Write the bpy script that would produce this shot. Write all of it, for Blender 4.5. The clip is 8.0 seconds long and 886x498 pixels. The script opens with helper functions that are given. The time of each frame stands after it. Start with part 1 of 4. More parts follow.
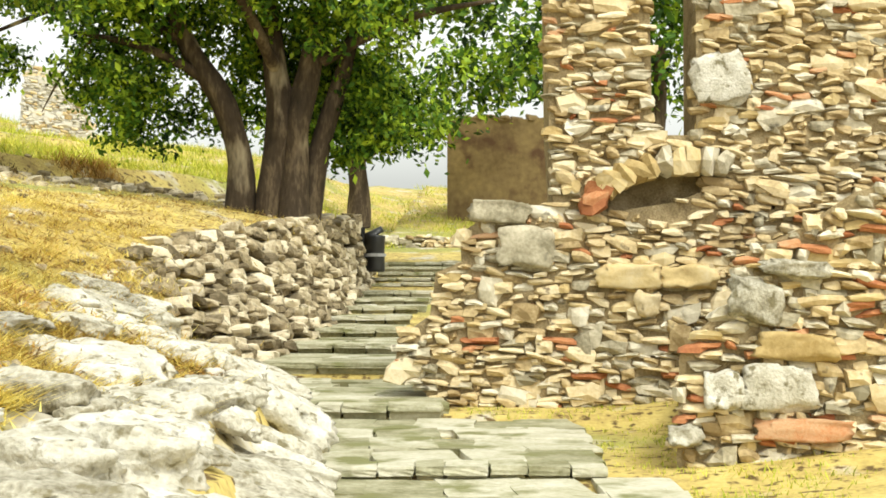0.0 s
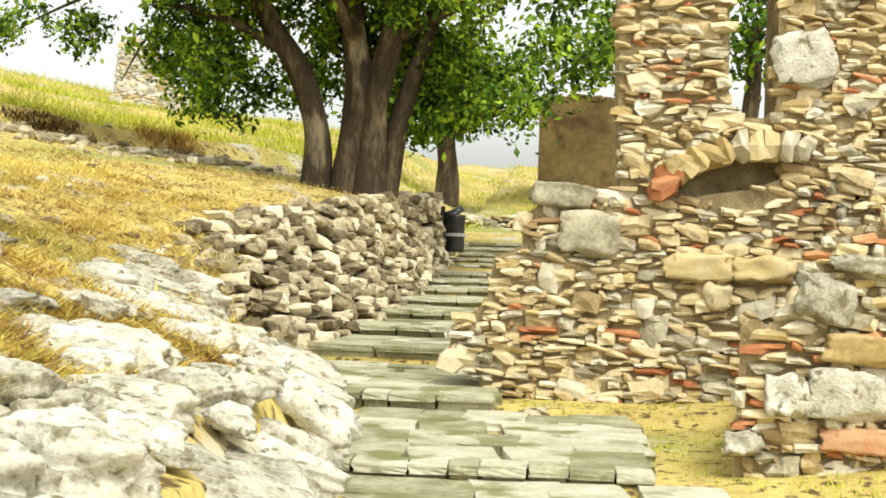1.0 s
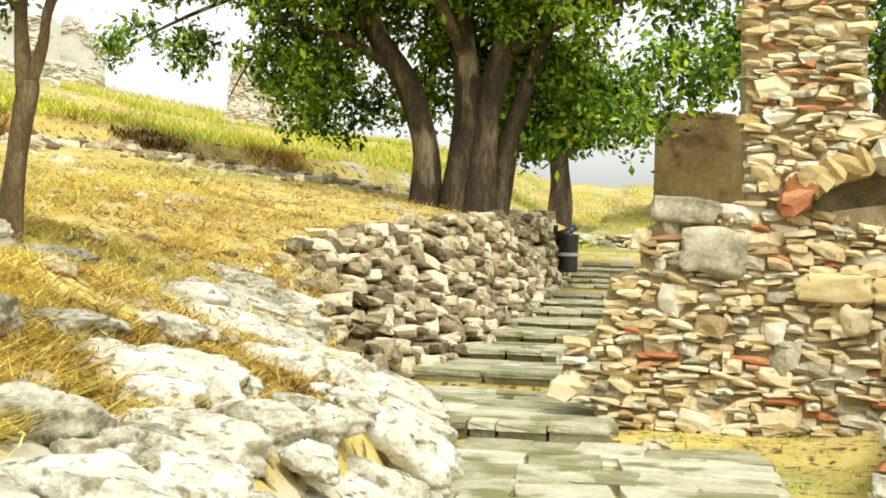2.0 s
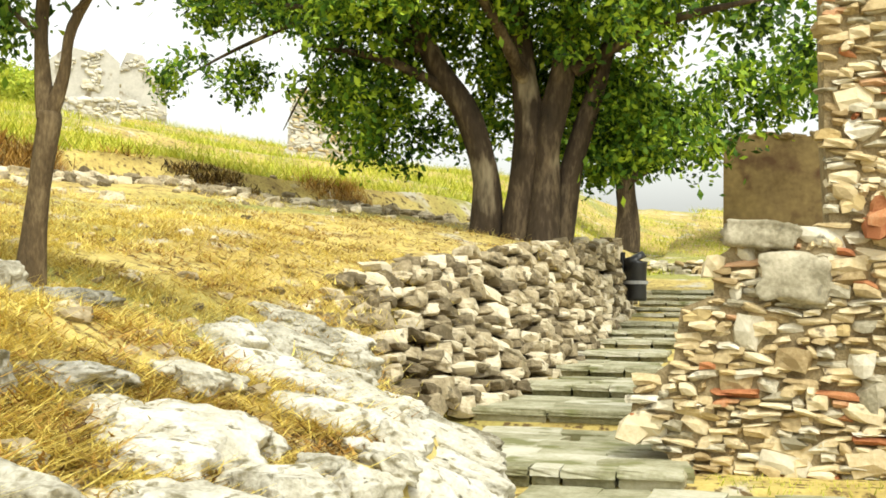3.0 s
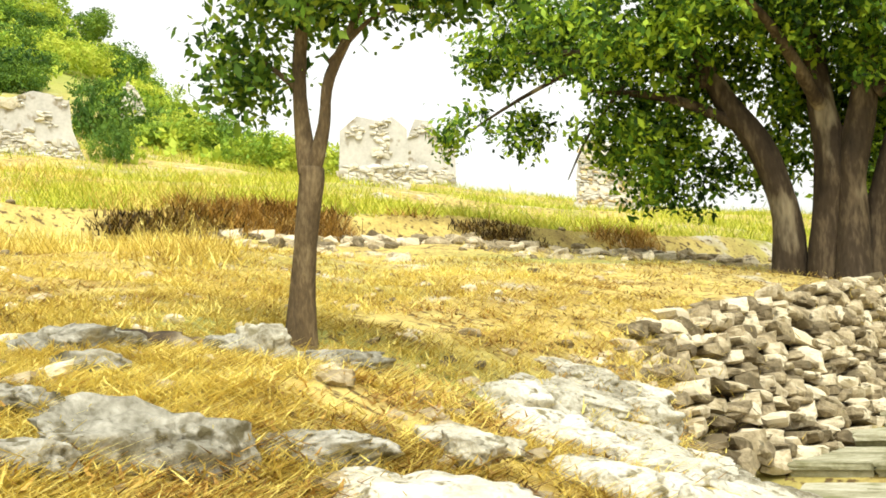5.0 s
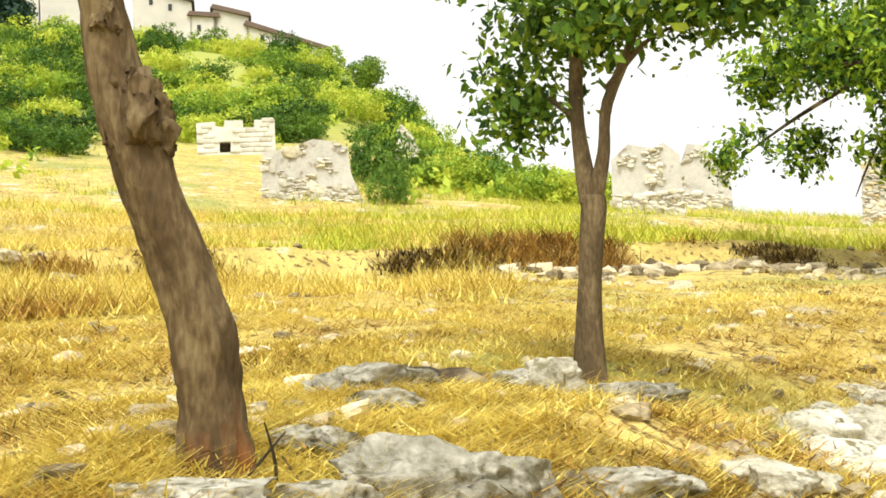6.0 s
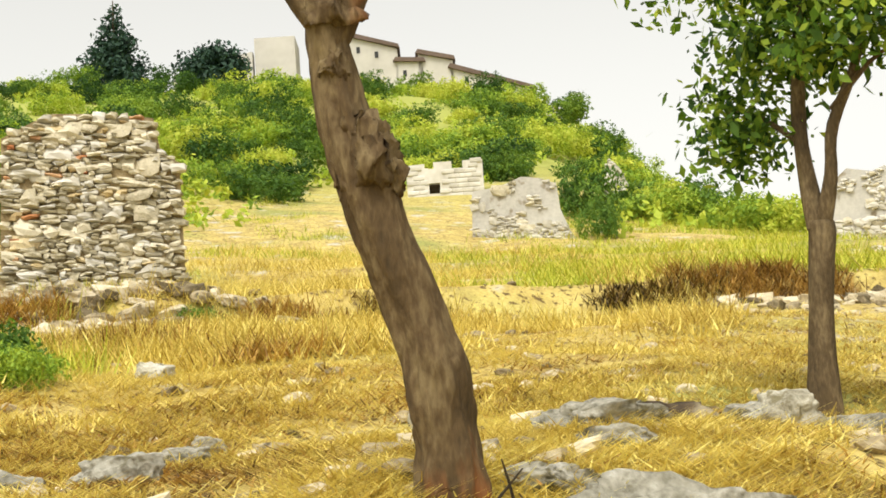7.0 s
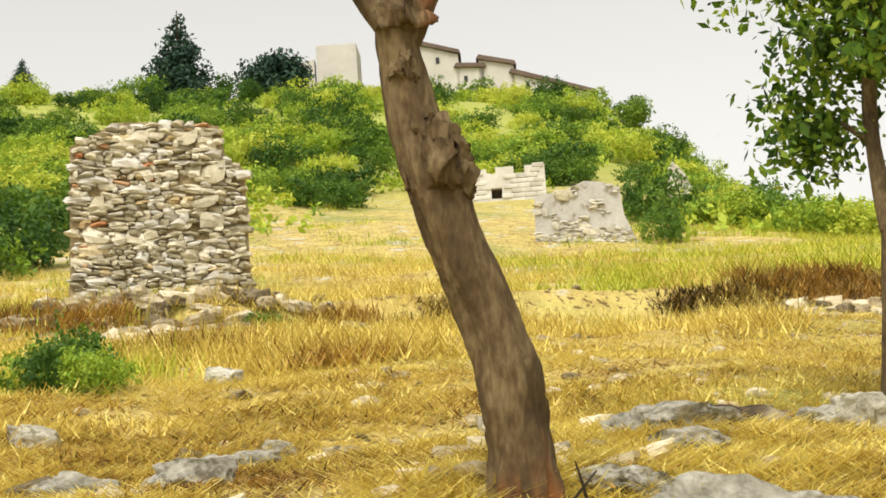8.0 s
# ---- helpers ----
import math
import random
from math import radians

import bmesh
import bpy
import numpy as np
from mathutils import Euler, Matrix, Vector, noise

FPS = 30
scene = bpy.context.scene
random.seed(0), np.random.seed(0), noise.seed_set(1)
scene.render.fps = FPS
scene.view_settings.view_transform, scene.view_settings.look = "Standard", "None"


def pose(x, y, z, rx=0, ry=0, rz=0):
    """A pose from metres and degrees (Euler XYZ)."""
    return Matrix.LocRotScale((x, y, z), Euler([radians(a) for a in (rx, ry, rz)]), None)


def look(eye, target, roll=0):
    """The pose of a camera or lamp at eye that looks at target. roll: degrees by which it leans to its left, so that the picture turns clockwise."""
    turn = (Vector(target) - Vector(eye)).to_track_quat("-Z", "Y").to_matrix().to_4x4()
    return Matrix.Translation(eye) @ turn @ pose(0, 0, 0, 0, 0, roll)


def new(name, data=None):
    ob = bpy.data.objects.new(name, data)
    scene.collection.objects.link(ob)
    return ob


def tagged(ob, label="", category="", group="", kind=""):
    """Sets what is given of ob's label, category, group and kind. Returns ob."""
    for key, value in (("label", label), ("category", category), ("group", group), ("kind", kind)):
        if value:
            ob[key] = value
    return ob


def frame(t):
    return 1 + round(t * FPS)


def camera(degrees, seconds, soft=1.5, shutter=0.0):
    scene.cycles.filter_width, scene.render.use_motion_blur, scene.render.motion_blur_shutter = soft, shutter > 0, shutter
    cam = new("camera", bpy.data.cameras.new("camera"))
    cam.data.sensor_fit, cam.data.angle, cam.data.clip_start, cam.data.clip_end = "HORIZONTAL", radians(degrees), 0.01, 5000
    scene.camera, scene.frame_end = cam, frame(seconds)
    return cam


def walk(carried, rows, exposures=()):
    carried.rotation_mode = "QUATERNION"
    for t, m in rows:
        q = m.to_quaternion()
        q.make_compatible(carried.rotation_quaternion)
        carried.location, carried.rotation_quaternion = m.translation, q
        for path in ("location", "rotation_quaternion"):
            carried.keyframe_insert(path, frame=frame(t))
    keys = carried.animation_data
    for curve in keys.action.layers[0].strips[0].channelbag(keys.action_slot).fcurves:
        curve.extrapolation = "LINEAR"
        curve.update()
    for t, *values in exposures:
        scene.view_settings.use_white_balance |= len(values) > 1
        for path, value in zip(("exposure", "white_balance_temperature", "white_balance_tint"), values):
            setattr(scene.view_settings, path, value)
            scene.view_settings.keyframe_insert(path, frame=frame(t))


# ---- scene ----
cam = camera(36.8, 8.0, soft=1.7)
EYE, TILT = 1.55, 1.2
# seconds, place from the first eye, yaw, pitch, roll
ROWS = [
    (0.0, 0.000, 0.000, 0.000, 0.00, 0.00, 0.00),
    (0.5, 0.165, 0.326, 0.006, 1.22, -0.56, -1.62),
    (1.0, 0.412, 0.704, 0.046, 4.21, -0.97, -1.59),
    (1.5, 0.385, 1.131, 0.021, 7.41, -0.65, -1.55),
    (2.8, 0.339, 2.323, 0.044, 11.15, 0.70, -0.80),
    (3.0, 0.328, 2.486, 0.051, 12.00, 1.00, -0.43),
    (3.5, 0.242, 2.831, 0.021, 12.92, 1.21, -0.26),
    (4.0, 0.102, 3.206, 0.014, 14.34, 1.66, 1.88),
    (4.2, 0.149, 3.290, 0.004, 16.08, 1.86, 1.53),
    (5.3, 0.152, 3.438, 0.006, 28.22, 4.36, 3.26),
    (5.5, 0.097, 3.479, 0.008, 30.54, 4.72, 3.43),
    (6.0, -0.017, 3.538, 0.016, 36.76, 5.66, 4.05),
    (6.5, -0.078, 3.542, 0.018, 42.05, 6.72, 4.52),
    (7.0, -0.105, 3.520, 0.017, 45.92, 7.95, 4.82),
    (7.5, -0.122, 3.513, 0.015, 47.41, 8.42, 4.72),
    (8.0, -0.134, 3.497, 0.008, 48.61, 8.41, 4.78),
]
EXPOSURES = [(0.0, 0.04, 6700, 3), (4.0, 0.13, 6750, 3), (5.5, 0.2, 6800, 4), (6.5, -0.02, 6850, 6), (8.0, -0.24, 6900, 8)]
walk(cam, [(t, pose(0, 0, EYE, TILT) @ pose(x, y, z, 90 + pitch, roll, yaw)) for t, x, y, z, yaw, pitch, roll in ROWS], EXPOSURES)

# ---- light: a bright, thinly veiled sky ----
world = bpy.data.worlds.new("sky")
scene.world = world
world.use_nodes = True
wn, wl = world.node_tree.nodes, world.node_tree.links
sky = wn.new("ShaderNodeTexSky")
sky.sky_type, sky.sun_disc = "NISHITA", False
sky.sun_elevation, sky.sun_rotation = radians(58), radians(150)
sky.air_density, sky.dust_density = 1.0, 4.0
veil = wn.new("ShaderNodeHueSaturation")
veil.inputs["Saturation"].default_value = 0.05
wl.new(sky.outputs[0], veil.inputs["Color"])
wl.new(veil.outputs[0], wn["Background"].inputs[0])
wn["Background"].inputs[1].default_value = 0.28
sun = new("sun", bpy.data.lights.new("sun", "SUN"))
sun.data.energy, sun.data.angle, sun.data.color = 1.5, radians(12), (1.0, 0.95, 0.86)
# the sun stands behind the camera's right shoulder
sun.matrix_world = look((math.sin(radians(150)) * 50, math.cos(radians(150)) * 50, 80), (0, 0, 0))

# ---- materials ----


def material(name, colours, scale=3.0, rough=0.9, bump=0.4, fine=30.0, rand=0.25, stretch=(1, 1, 1), stain=None, spec=0.3, island=1.0):
    """Noise-mixed colours in world metres at two scales, varied from piece to piece, with relief."""
    m = bpy.data.materials.new(name)
    m.use_nodes = True
    n, l = m.node_tree.nodes, m.node_tree.links
    b = n["Principled BSDF"]
    b.inputs["Roughness"].default_value = rough
    b.inputs["Specular IOR Level"].default_value = spec
    geo, info, coord = n.new("ShaderNodeNewGeometry"), n.new("ShaderNodeObjectInfo"), n.new("ShaderNodeMapping")
    l.new(geo.outputs["Position"], coord.inputs["Vector"])
    coord.inputs["Scale"].default_value = stretch

    def tex(sc, detail=4):
        t = n.new("ShaderNodeTexNoise")
        t.inputs["Scale"].default_value, t.inputs["Detail"].default_value = sc, detail
        l.new(coord.outputs[0], t.inputs["Vector"])
        return t

    big, small = tex(scale), tex(fine)
    mix = n.new("ShaderNodeMath")
    mix.operation = "MULTIPLY_ADD"
    mix.inputs[1].default_value, mix.inputs[2].default_value = 0.45, 0.0
    l.new(small.outputs["Fac"], mix.inputs[0])
    add = n.new("ShaderNodeMath")
    add.operation = "MULTIPLY_ADD"
    add.inputs[1].default_value = 0.75
    l.new(big.outputs["Fac"], add.inputs[0])
    l.new(mix.outputs[0], add.inputs[2])
    piece = n.new("ShaderNodeMath")
    piece.operation = "ADD"
    l.new(info.outputs["Random"], piece.inputs[0])
    share = n.new("ShaderNodeMath")
    share.operation = "MULTIPLY"
    share.inputs[1].default_value = island
    l.new(geo.outputs["Random Per Island"], share.inputs[0])
    l.new(share.outputs[0], piece.inputs[1])
    frac = n.new("ShaderNodeMath")
    frac.operation = "FRACT" if island == 1.0 else "MULTIPLY"
    frac.inputs[1].default_value = 1 / (1 + island)
    l.new(piece.outputs[0], frac.inputs[0])
    var = n.new("ShaderNodeMath")
    var.operation = "MULTIPLY_ADD"
    var.inputs[1].default_value = rand
    l.new(frac.outputs[0], var.inputs[0])
    off = n.new("ShaderNodeMath")
    off.operation = "SUBTRACT"
    off.inputs[1].default_value = 0.1 + rand / 2
    l.new(add.outputs[0], var.inputs[2])
    l.new(var.outputs[0], off.inputs[0])
    ramp = n.new("ShaderNodeValToRGB")
    e = ramp.color_ramp.elements
    while len(e) < len(colours):
        e.new(0.5)
    for i, c in enumerate(colours):
        e[i].position = 0.22 + 0.56 * i / max(1, len(colours) - 1)
        e[i].color = (*c, 1)
    l.new(off.outputs[0], ramp.inputs[0])
    colour = ramp.outputs[0]
    if stain:
        st = tex(stain[1], 5)
        sr = n.new("ShaderNodeValToRGB")
        sr.color_ramp.elements[0].position, sr.color_ramp.elements[1].position = stain[2], stain[2] + 0.1
        l.new(st.outputs["Fac"], sr.inputs[0])
        sm = n.new("ShaderNodeMixRGB")
        sm.inputs[2].default_value = (*stain[0], 1)
        l.new(sr.outputs[0], sm.inputs[0])
        l.new(colour, sm.inputs[1])
        colour = sm.outputs[0]
    l.new(colour, b.inputs["Base Color"])
    if bump:
        bp = n.new("ShaderNodeBump")
        bp.inputs["Strength"].default_value, bp.inputs["Distance"].default_value = bump, 0.03
        l.new(add.outputs[0], bp.inputs["Height"])
        l.new(bp.outputs[0], b.inputs["Normal"])
    return m


M_LIME = material("limestone", [(0.24, 0.21, 0.135), (0.51, 0.455, 0.33), (0.70, 0.645, 0.51)], 4, fine=26, rand=0.5, stain=((0.16, 0.14, 0.10), 7, 0.62))
M_TAN = material("tan_rubble", [(0.29, 0.205, 0.095), (0.55, 0.43, 0.235), (0.70, 0.60, 0.40)], 4, fine=26, rand=0.5, stain=((0.14, 0.10, 0.06), 8, 0.63))
M_RED = material("red_brick", [(0.33, 0.12, 0.05), (0.46, 0.20, 0.085), (0.50, 0.31, 0.17)], 5, fine=40, rand=0.5)
M_WHITE = material("pale_boulder_stone", [(0.15, 0.13, 0.08), (0.46, 0.43, 0.34), (0.68, 0.65, 0.57)], 6, fine=38, rand=0.35, stain=((0.19, 0.165, 0.095), 11, 0.57), bump=1.0)
M_ROCK = material("grey_lichened_rock", [(0.12, 0.11, 0.075), (0.34, 0.32, 0.26), (0.56, 0.54, 0.48)], 7, fine=34, rand=0.25, stain=((0.10, 0.085, 0.045), 10, 0.54), bump=1.0)
M_OCHRE = material("ochre_block", [(0.38, 0.27, 0.11), (0.55, 0.42, 0.20), (0.6, 0.5, 0.3)], 3, fine=26, rand=0.4)
M_MORTAR = material("earth_mortar", [(0.09, 0.062, 0.03), (0.28, 0.215, 0.115), (0.47, 0.385, 0.24)], 5, fine=40, rand=0.0, bump=0.8)
# earth coloured very dark to stand for shadow in gaps and openings
M_GAPSHADE = material("gap_shade_earth", [(0.035, 0.024, 0.012), (0.09, 0.065, 0.035), (0.16, 0.12, 0.07)], 5, fine=30, rand=0.0, bump=0.8)
M_FIELD = material("brown_grey_fieldstone", [(0.13, 0.10, 0.055), (0.38, 0.31, 0.19), (0.65, 0.57, 0.41)], 4, fine=24, rand=0.65, stain=((0.12, 0.10, 0.06), 7, 0.6), bump=0.7)
M_PLASTER = material("weathered_brown_plaster", [(0.10, 0.065, 0.025), (0.19, 0.135, 0.06), (0.30, 0.22, 0.09)], 0.5, fine=4, rand=0.0, stain=((0.09, 0.05, 0.025), 0.6, 0.55))
M_STEP = material("worn_step_stone", [(0.20, 0.19, 0.10), (0.39, 0.37, 0.25), (0.57, 0.54, 0.43)], 2.6, fine=18, rand=0.4, stain=((0.19, 0.19, 0.08), 1.7, 0.53), bump=0.8)
# greenish step stone, darkened to paint the shade on the risers
M_RISERSHADE = material("shaded_riser_stone", [(0.15, 0.14, 0.065), (0.3, 0.28, 0.16), (0.45, 0.41, 0.28)], 4, fine=20, rand=0.4, bump=0.8)
M_FARSTONE = material("distant_masonry", [(0.38, 0.35, 0.29), (0.54, 0.51, 0.44), (0.66, 0.63, 0.57)], 0.8, fine=3, rand=0.3)
M_CASTLE = material("castle_masonry", [(0.42, 0.39, 0.36), (0.52, 0.49, 0.45), (0.6, 0.57, 0.53)], 0.08, fine=0.5, rand=0.1, bump=0)
M_ROOF = material("dark_roof_tiles", [(0.10, 0.07, 0.055), (0.17, 0.12, 0.10)], 0.3, fine=2, rand=0.1, bump=0)
M_DARK = material("black_plastic", [(0.006, 0.006, 0.006), (0.015, 0.015, 0.015)], 5, rough=0.35, bump=0.1, spec=0.5)
M_BARK = material("brown_bark", [(0.018, 0.012, 0.005), (0.09, 0.057, 0.025), (0.24, 0.18, 0.09)], 6, fine=45, rand=0.0, bump=1.0, stretch=(1, 1, 0.35), stain=((0.24, 0.085, 0.025), 2.6, 0.58))
M_YOUNGBARK = material("grey_brown_bark", [(0.02, 0.014, 0.007), (0.10, 0.068, 0.033), (0.26, 0.195, 0.105)], 7, fine=50, rand=0.0, bump=1.0, stretch=(1, 1, 0.35))
M_BARKD = material("dark_bark", [(0.012, 0.009, 0.005), (0.055, 0.038, 0.022), (0.2, 0.15, 0.09)], 2.8, fine=16, rand=0.0, bump=1.0, stretch=(1, 1, 0.3), stain=((0.30, 0.25, 0.16), 1.4, 0.6))
M_GREYPLASTER = material("grey_weathered_plaster", [(0.30, 0.28, 0.25), (0.46, 0.44, 0.40), (0.58, 0.56, 0.51)], 1.2, fine=9, rand=0.0, stain=((0.24, 0.20, 0.14), 2.2, 0.6))
M_IRON = material("grey_metal", [(0.3, 0.3, 0.3), (0.45, 0.45, 0.45)], 5, rough=0.5, bump=0.1)


def leaf_material(name, colours, back=0.25, island=1.0, rand=0.55):
    m = material(name, colours, 0.5, rough=0.6, bump=0, fine=3, rand=rand, spec=0.25, island=island)
    n, l = m.node_tree.nodes, m.node_tree.links
    b, out = n["Principled BSDF"], n["Material Output"]
    tr, mix = n.new("ShaderNodeBsdfTranslucent"), n.new("ShaderNodeMixShader")
    l.new(b.inputs["Base Color"].links[0].from_socket, tr.inputs["Color"])
    mix.inputs[0].default_value = back
    l.new(b.outputs[0], mix.inputs[1])
    l.new(tr.outputs[0], mix.inputs[2])
    l.new(mix.outputs[0], out.inputs[0])
    return m


M_LEAF = leaf_material("green_leaves", [(0.008, 0.027, 0.004), (0.085, 0.19, 0.014), (0.42, 0.56, 0.045)], 0.3)
M_YOUNG = leaf_material("young_leaves", [(0.02, 0.055, 0.008), (0.12, 0.23, 0.02), (0.40, 0.50, 0.06)], 0.3)
M_DARKSCRUB = leaf_material("dark_scrub_leaves", [(0.025, 0.07, 0.012), (0.08, 0.17, 0.02), (0.22, 0.32, 0.035)], 0.25, 0.35, 0.7)
M_SCRUB = leaf_material("scrub_leaves", [(0.06, 0.13, 0.018), (0.20, 0.33, 0.035), (0.40, 0.50, 0.05), (0.55, 0.58, 0.08)], 0.3, 0.35, 0.8)
M_PINE = leaf_material("conifer_needles", [(0.02, 0.05, 0.035), (0.04, 0.085, 0.05)], 0.1)
M_STRAW = leaf_material("dry_straw", [(0.44, 0.30, 0.055), (0.74, 0.59, 0.14), (0.86, 0.76, 0.25)], 0.25)
M_BRUSH = leaf_material("dead_brush", [(0.09, 0.045, 0.014), (0.42, 0.24, 0.055), (0.62, 0.4, 0.1)], 0.2)
# near-black blades: colours the shadow gap under the terrace edge
M_SHADEBRUSH = leaf_material("dark_brush", [(0.016, 0.011, 0.004), (0.11, 0.065, 0.02), (0.45, 0.30, 0.08)], 0.15)
M_GREENGRASS = leaf_material("green_grass", [(0.26, 0.32, 0.025), (0.48, 0.52, 0.055), (0.70, 0.64, 0.11)], 0.3)


def ground_material():
    """Trodden earth with straw, loose grey stones and green patches."""
    m = material("dry_ground", [(0.23, 0.15, 0.055), (0.50, 0.385, 0.12), (0.67, 0.555, 0.20)], 1.6, fine=18, rand=0, bump=1.0)
    n, l = m.node_tree.nodes, m.node_tree.links
    b = n["Principled BSDF"]
    base = b.inputs["Base Color"].links[0].from_socket
    geo = n["Geometry"]

    def blot(scale, low, high, colour, under):
        t, r, x = n.new("ShaderNodeTexNoise"), n.new("ShaderNodeValToRGB"), n.new("ShaderNodeMixRGB")
        t.inputs["Scale"].default_value, t.inputs["Detail"].default_value = scale, 5
        l.new(geo.outputs["Position"], t.inputs["Vector"])
        r.color_ramp.elements[0].position, r.color_ramp.elements[1].position = low, high
        l.new(t.outputs["Fac"], r.inputs[0])
        l.new(r.outputs[0], x.inputs[0])
        l.new(under, x.inputs[1])
        x.inputs[2].default_value = (*colour, 1)
        return x.outputs[0]

    c = blot(0.22, 0.52, 0.66, (0.30, 0.30, 0.08), base)
    c = blot(0.9, 0.58, 0.66, (0.5, 0.46, 0.36), c)
    c = blot(8.0, 0.56, 0.64, (0.12, 0.075, 0.026), c)
    # scrub-green turf higher up the hill
    sep, mr, mx = n.new("ShaderNodeSeparateXYZ"), n.new("ShaderNodeMapRange"), n.new("ShaderNodeMixRGB")
    l.new(geo.outputs["Position"], sep.inputs[0])
    l.new(sep.outputs["Z"], mr.inputs["Value"])
    mr.inputs["From Min"].default_value, mr.inputs["From Max"].default_value = 12, 24
    l.new(mr.outputs[0], mx.inputs[0])
    l.new(c, mx.inputs[1])
    mx.inputs[2].default_value = (0.33, 0.35, 0.075, 1)
    l.new(mx.outputs[0], b.inputs["Base Color"])
    return m


M_GROUND = ground_material()

# ---- building helpers ----
rng = np.random.default_rng(5)


def mesh(name, verts, faces, mat, smooth=False):
    me = bpy.data.meshes.new(name)
    me.from_pydata([tuple(v) for v in verts], [], [tuple(f) for f in faces])
    me.materials.append(mat)
    if smooth:
        me.shade_smooth()
    me.update()
    return me


def from_bm(name, bm, mat, smooth=False):
    me = bpy.data.meshes.new(name)
    bmesh.ops.recalc_face_normals(bm, faces=bm.faces)
    bm.to_mesh(me)
    bm.free()
    me.materials.append(mat)
    if smooth:
        me.shade_smooth()
    return me


def part(name, me, parent, label="", m=None):
    ob = new(name, me)
    ob.parent = parent
    if m is not None:
        ob.matrix_basis = m
    return tagged(ob, label)


def thing(name, x, y, z, label, category, group="", kind="", rz=0):
    ob = new(name)
    ob.empty_display_size = 0.2
    ob.matrix_basis = pose(x, y, z, 0, 0, rz)
    return tagged(ob, label, category, group, kind)


def smooth01(t):
    t = np.clip(t, 0, 1)
    return t * t * (3 - 2 * t)


UP_S = [-400, -60, 0, 6, 9.4, 16, 21.2, 21.8, 25, 29.7, 30.3, 36, 45, 67, 128, 171, 202, 254, 300, 900]
UP_Z = [-20, -6, 0.75, 1.42, 1.85, 3.0, 3.8, 4.4, 4.85, 5.8, 6.2, 7.4, 9.8, 16.2, 37, 53, 64, 76, 80, 84]
PATH_Y = [-300, 0, 10.4, 10.5, 13.9, 14.0, 17.6, 17.7, 20.0, 22.3, 24.6, 27, 29, 31, 33, 37, 60, 90, 300]
PATH_Z = [-6, 0.0, -0.1, -0.04, -0.03, 0.08, 0.12, 0.28, 0.34, 0.53, 0.66, 0.8, 0.93, 1.07, 1.3, 1.9, 3.6, 7.5, 9]
LEFT_Y = [0, 5.6, 9.5, 12, 14, 17.7, 20, 27, 34, 45, 80]
LEFT_X = [-0.65, -0.68, -1.0, -1.45, -1.85, -2.45, -2.2, -2.1, -1.9, -2.6, -1]
BANK_Y, BANK_W = [0, 8, 12, 17, 20, 24, 27, 33, 38, 60], [2.3, 2.2, 1.7, 1.5, 1.6, 1.2, 0.6, 0.5, 3, 8]
SETBACK_Y, SETBACK = [14, 17, 24, 27, 33, 36], [0.0, 0.35, 0.35, 0.22, 0.22, 0.0]


def height(x, y):
    x, y = np.asarray(x, float), np.asarray(y, float)
    up = np.interp(-0.8 * x + 0.45 * y, UP_S, UP_Z)
    top = 8 + 0.1 * np.maximum(-x - 5, 0) + 0.31 * np.maximum(-x - 28, 0) * smooth01((-x / np.maximum(np.abs(y), 1.0) - 0.5) / 0.36)
    hill = np.where(up < top - 3, up, np.where(up > top + 3, top, up - (up - top + 3) ** 2 / 12))
    hill = hill - 0.6 * np.exp(-(((x + 3.3) / 1.9) ** 2 + ((y - 15.2) / 3.2) ** 2)) - 0.35 * np.exp(-(((x + 3.2) / 1.6) ** 2 + ((y - 21) / 5) ** 2))
    hill = hill - 0.25 * np.exp(-(((x + 2.6) / 1.2) ** 2 + ((y - 13.3) / 2.0) ** 2))
    along = np.interp(y, PATH_Y, PATH_Z)
    edge, wide = np.interp(y, LEFT_Y, LEFT_X), np.interp(y, BANK_Y, BANK_W)
    t = smooth01((edge - np.interp(y, SETBACK_Y, SETBACK) - x) / wide)
    # a shelf of bedrock stands over the lower steps
    off = edge - x
    shelf = 0.6 * smooth01((off + 0.1) / 0.45) + 0.4 * smooth01(off / 3.2)
    t = shelf + (t - shelf) * smooth01((y - 12) / 4)
    right = along + 0.25 * smooth01((x - 1.5) / 3)
    near = right + (hill - right) * t
    far = smooth01((y - 45) / 40)
    return near + (hill - near) * far * (x > edge)


def wobble(x, y):
    """Uneven ground away from the steps."""
    a = noise.noise((x * 0.35, y * 0.35, 0)) * 0.16 + noise.noise((x * 1.3, y * 1.3, 4)) * 0.07
    keep = float(smooth01((np.interp(y, LEFT_Y, LEFT_X) - 0.4 - x) / 1.0))
    terr = noise.noise((x * 0.09, y * 0.09, 9)) * 0.5 * min(1, max(0, (math.hypot(x, y) - 16) / 25))
    return (a + terr) * keep


def ground_at(x, y):
    return float(height(x, y)) + wobble(x, y)


# ---- ground: one sheet out to the horizon ----
def axis_steps(lo, hi, far):
    near = list(np.arange(lo, hi, 0.3))
    out, v, d = [], hi, 0.4
    while v < far:
        out.append(v)
        d *= 1.09
        v += d
    left, v, d = [], lo, 0.4
    while v > -far:
        d *= 1.09
        v -= d
        left.append(v)
    return sorted(left) + near + out


xs, ys = axis_steps(-22, 8, 1500), axis_steps(-2, 40, 1500)
gv = [(x, y, ground_at(x, y)) for y in ys for x in xs]
nx = len(xs)
gf = [(j * nx + i, j * nx + i + 1, (j + 1) * nx + i + 1, (j + 1) * nx + i) for j in range(len(ys) - 1) for i in range(nx - 1)]
ground = new("ground", mesh("ground", gv, gf, M_GROUND, True))
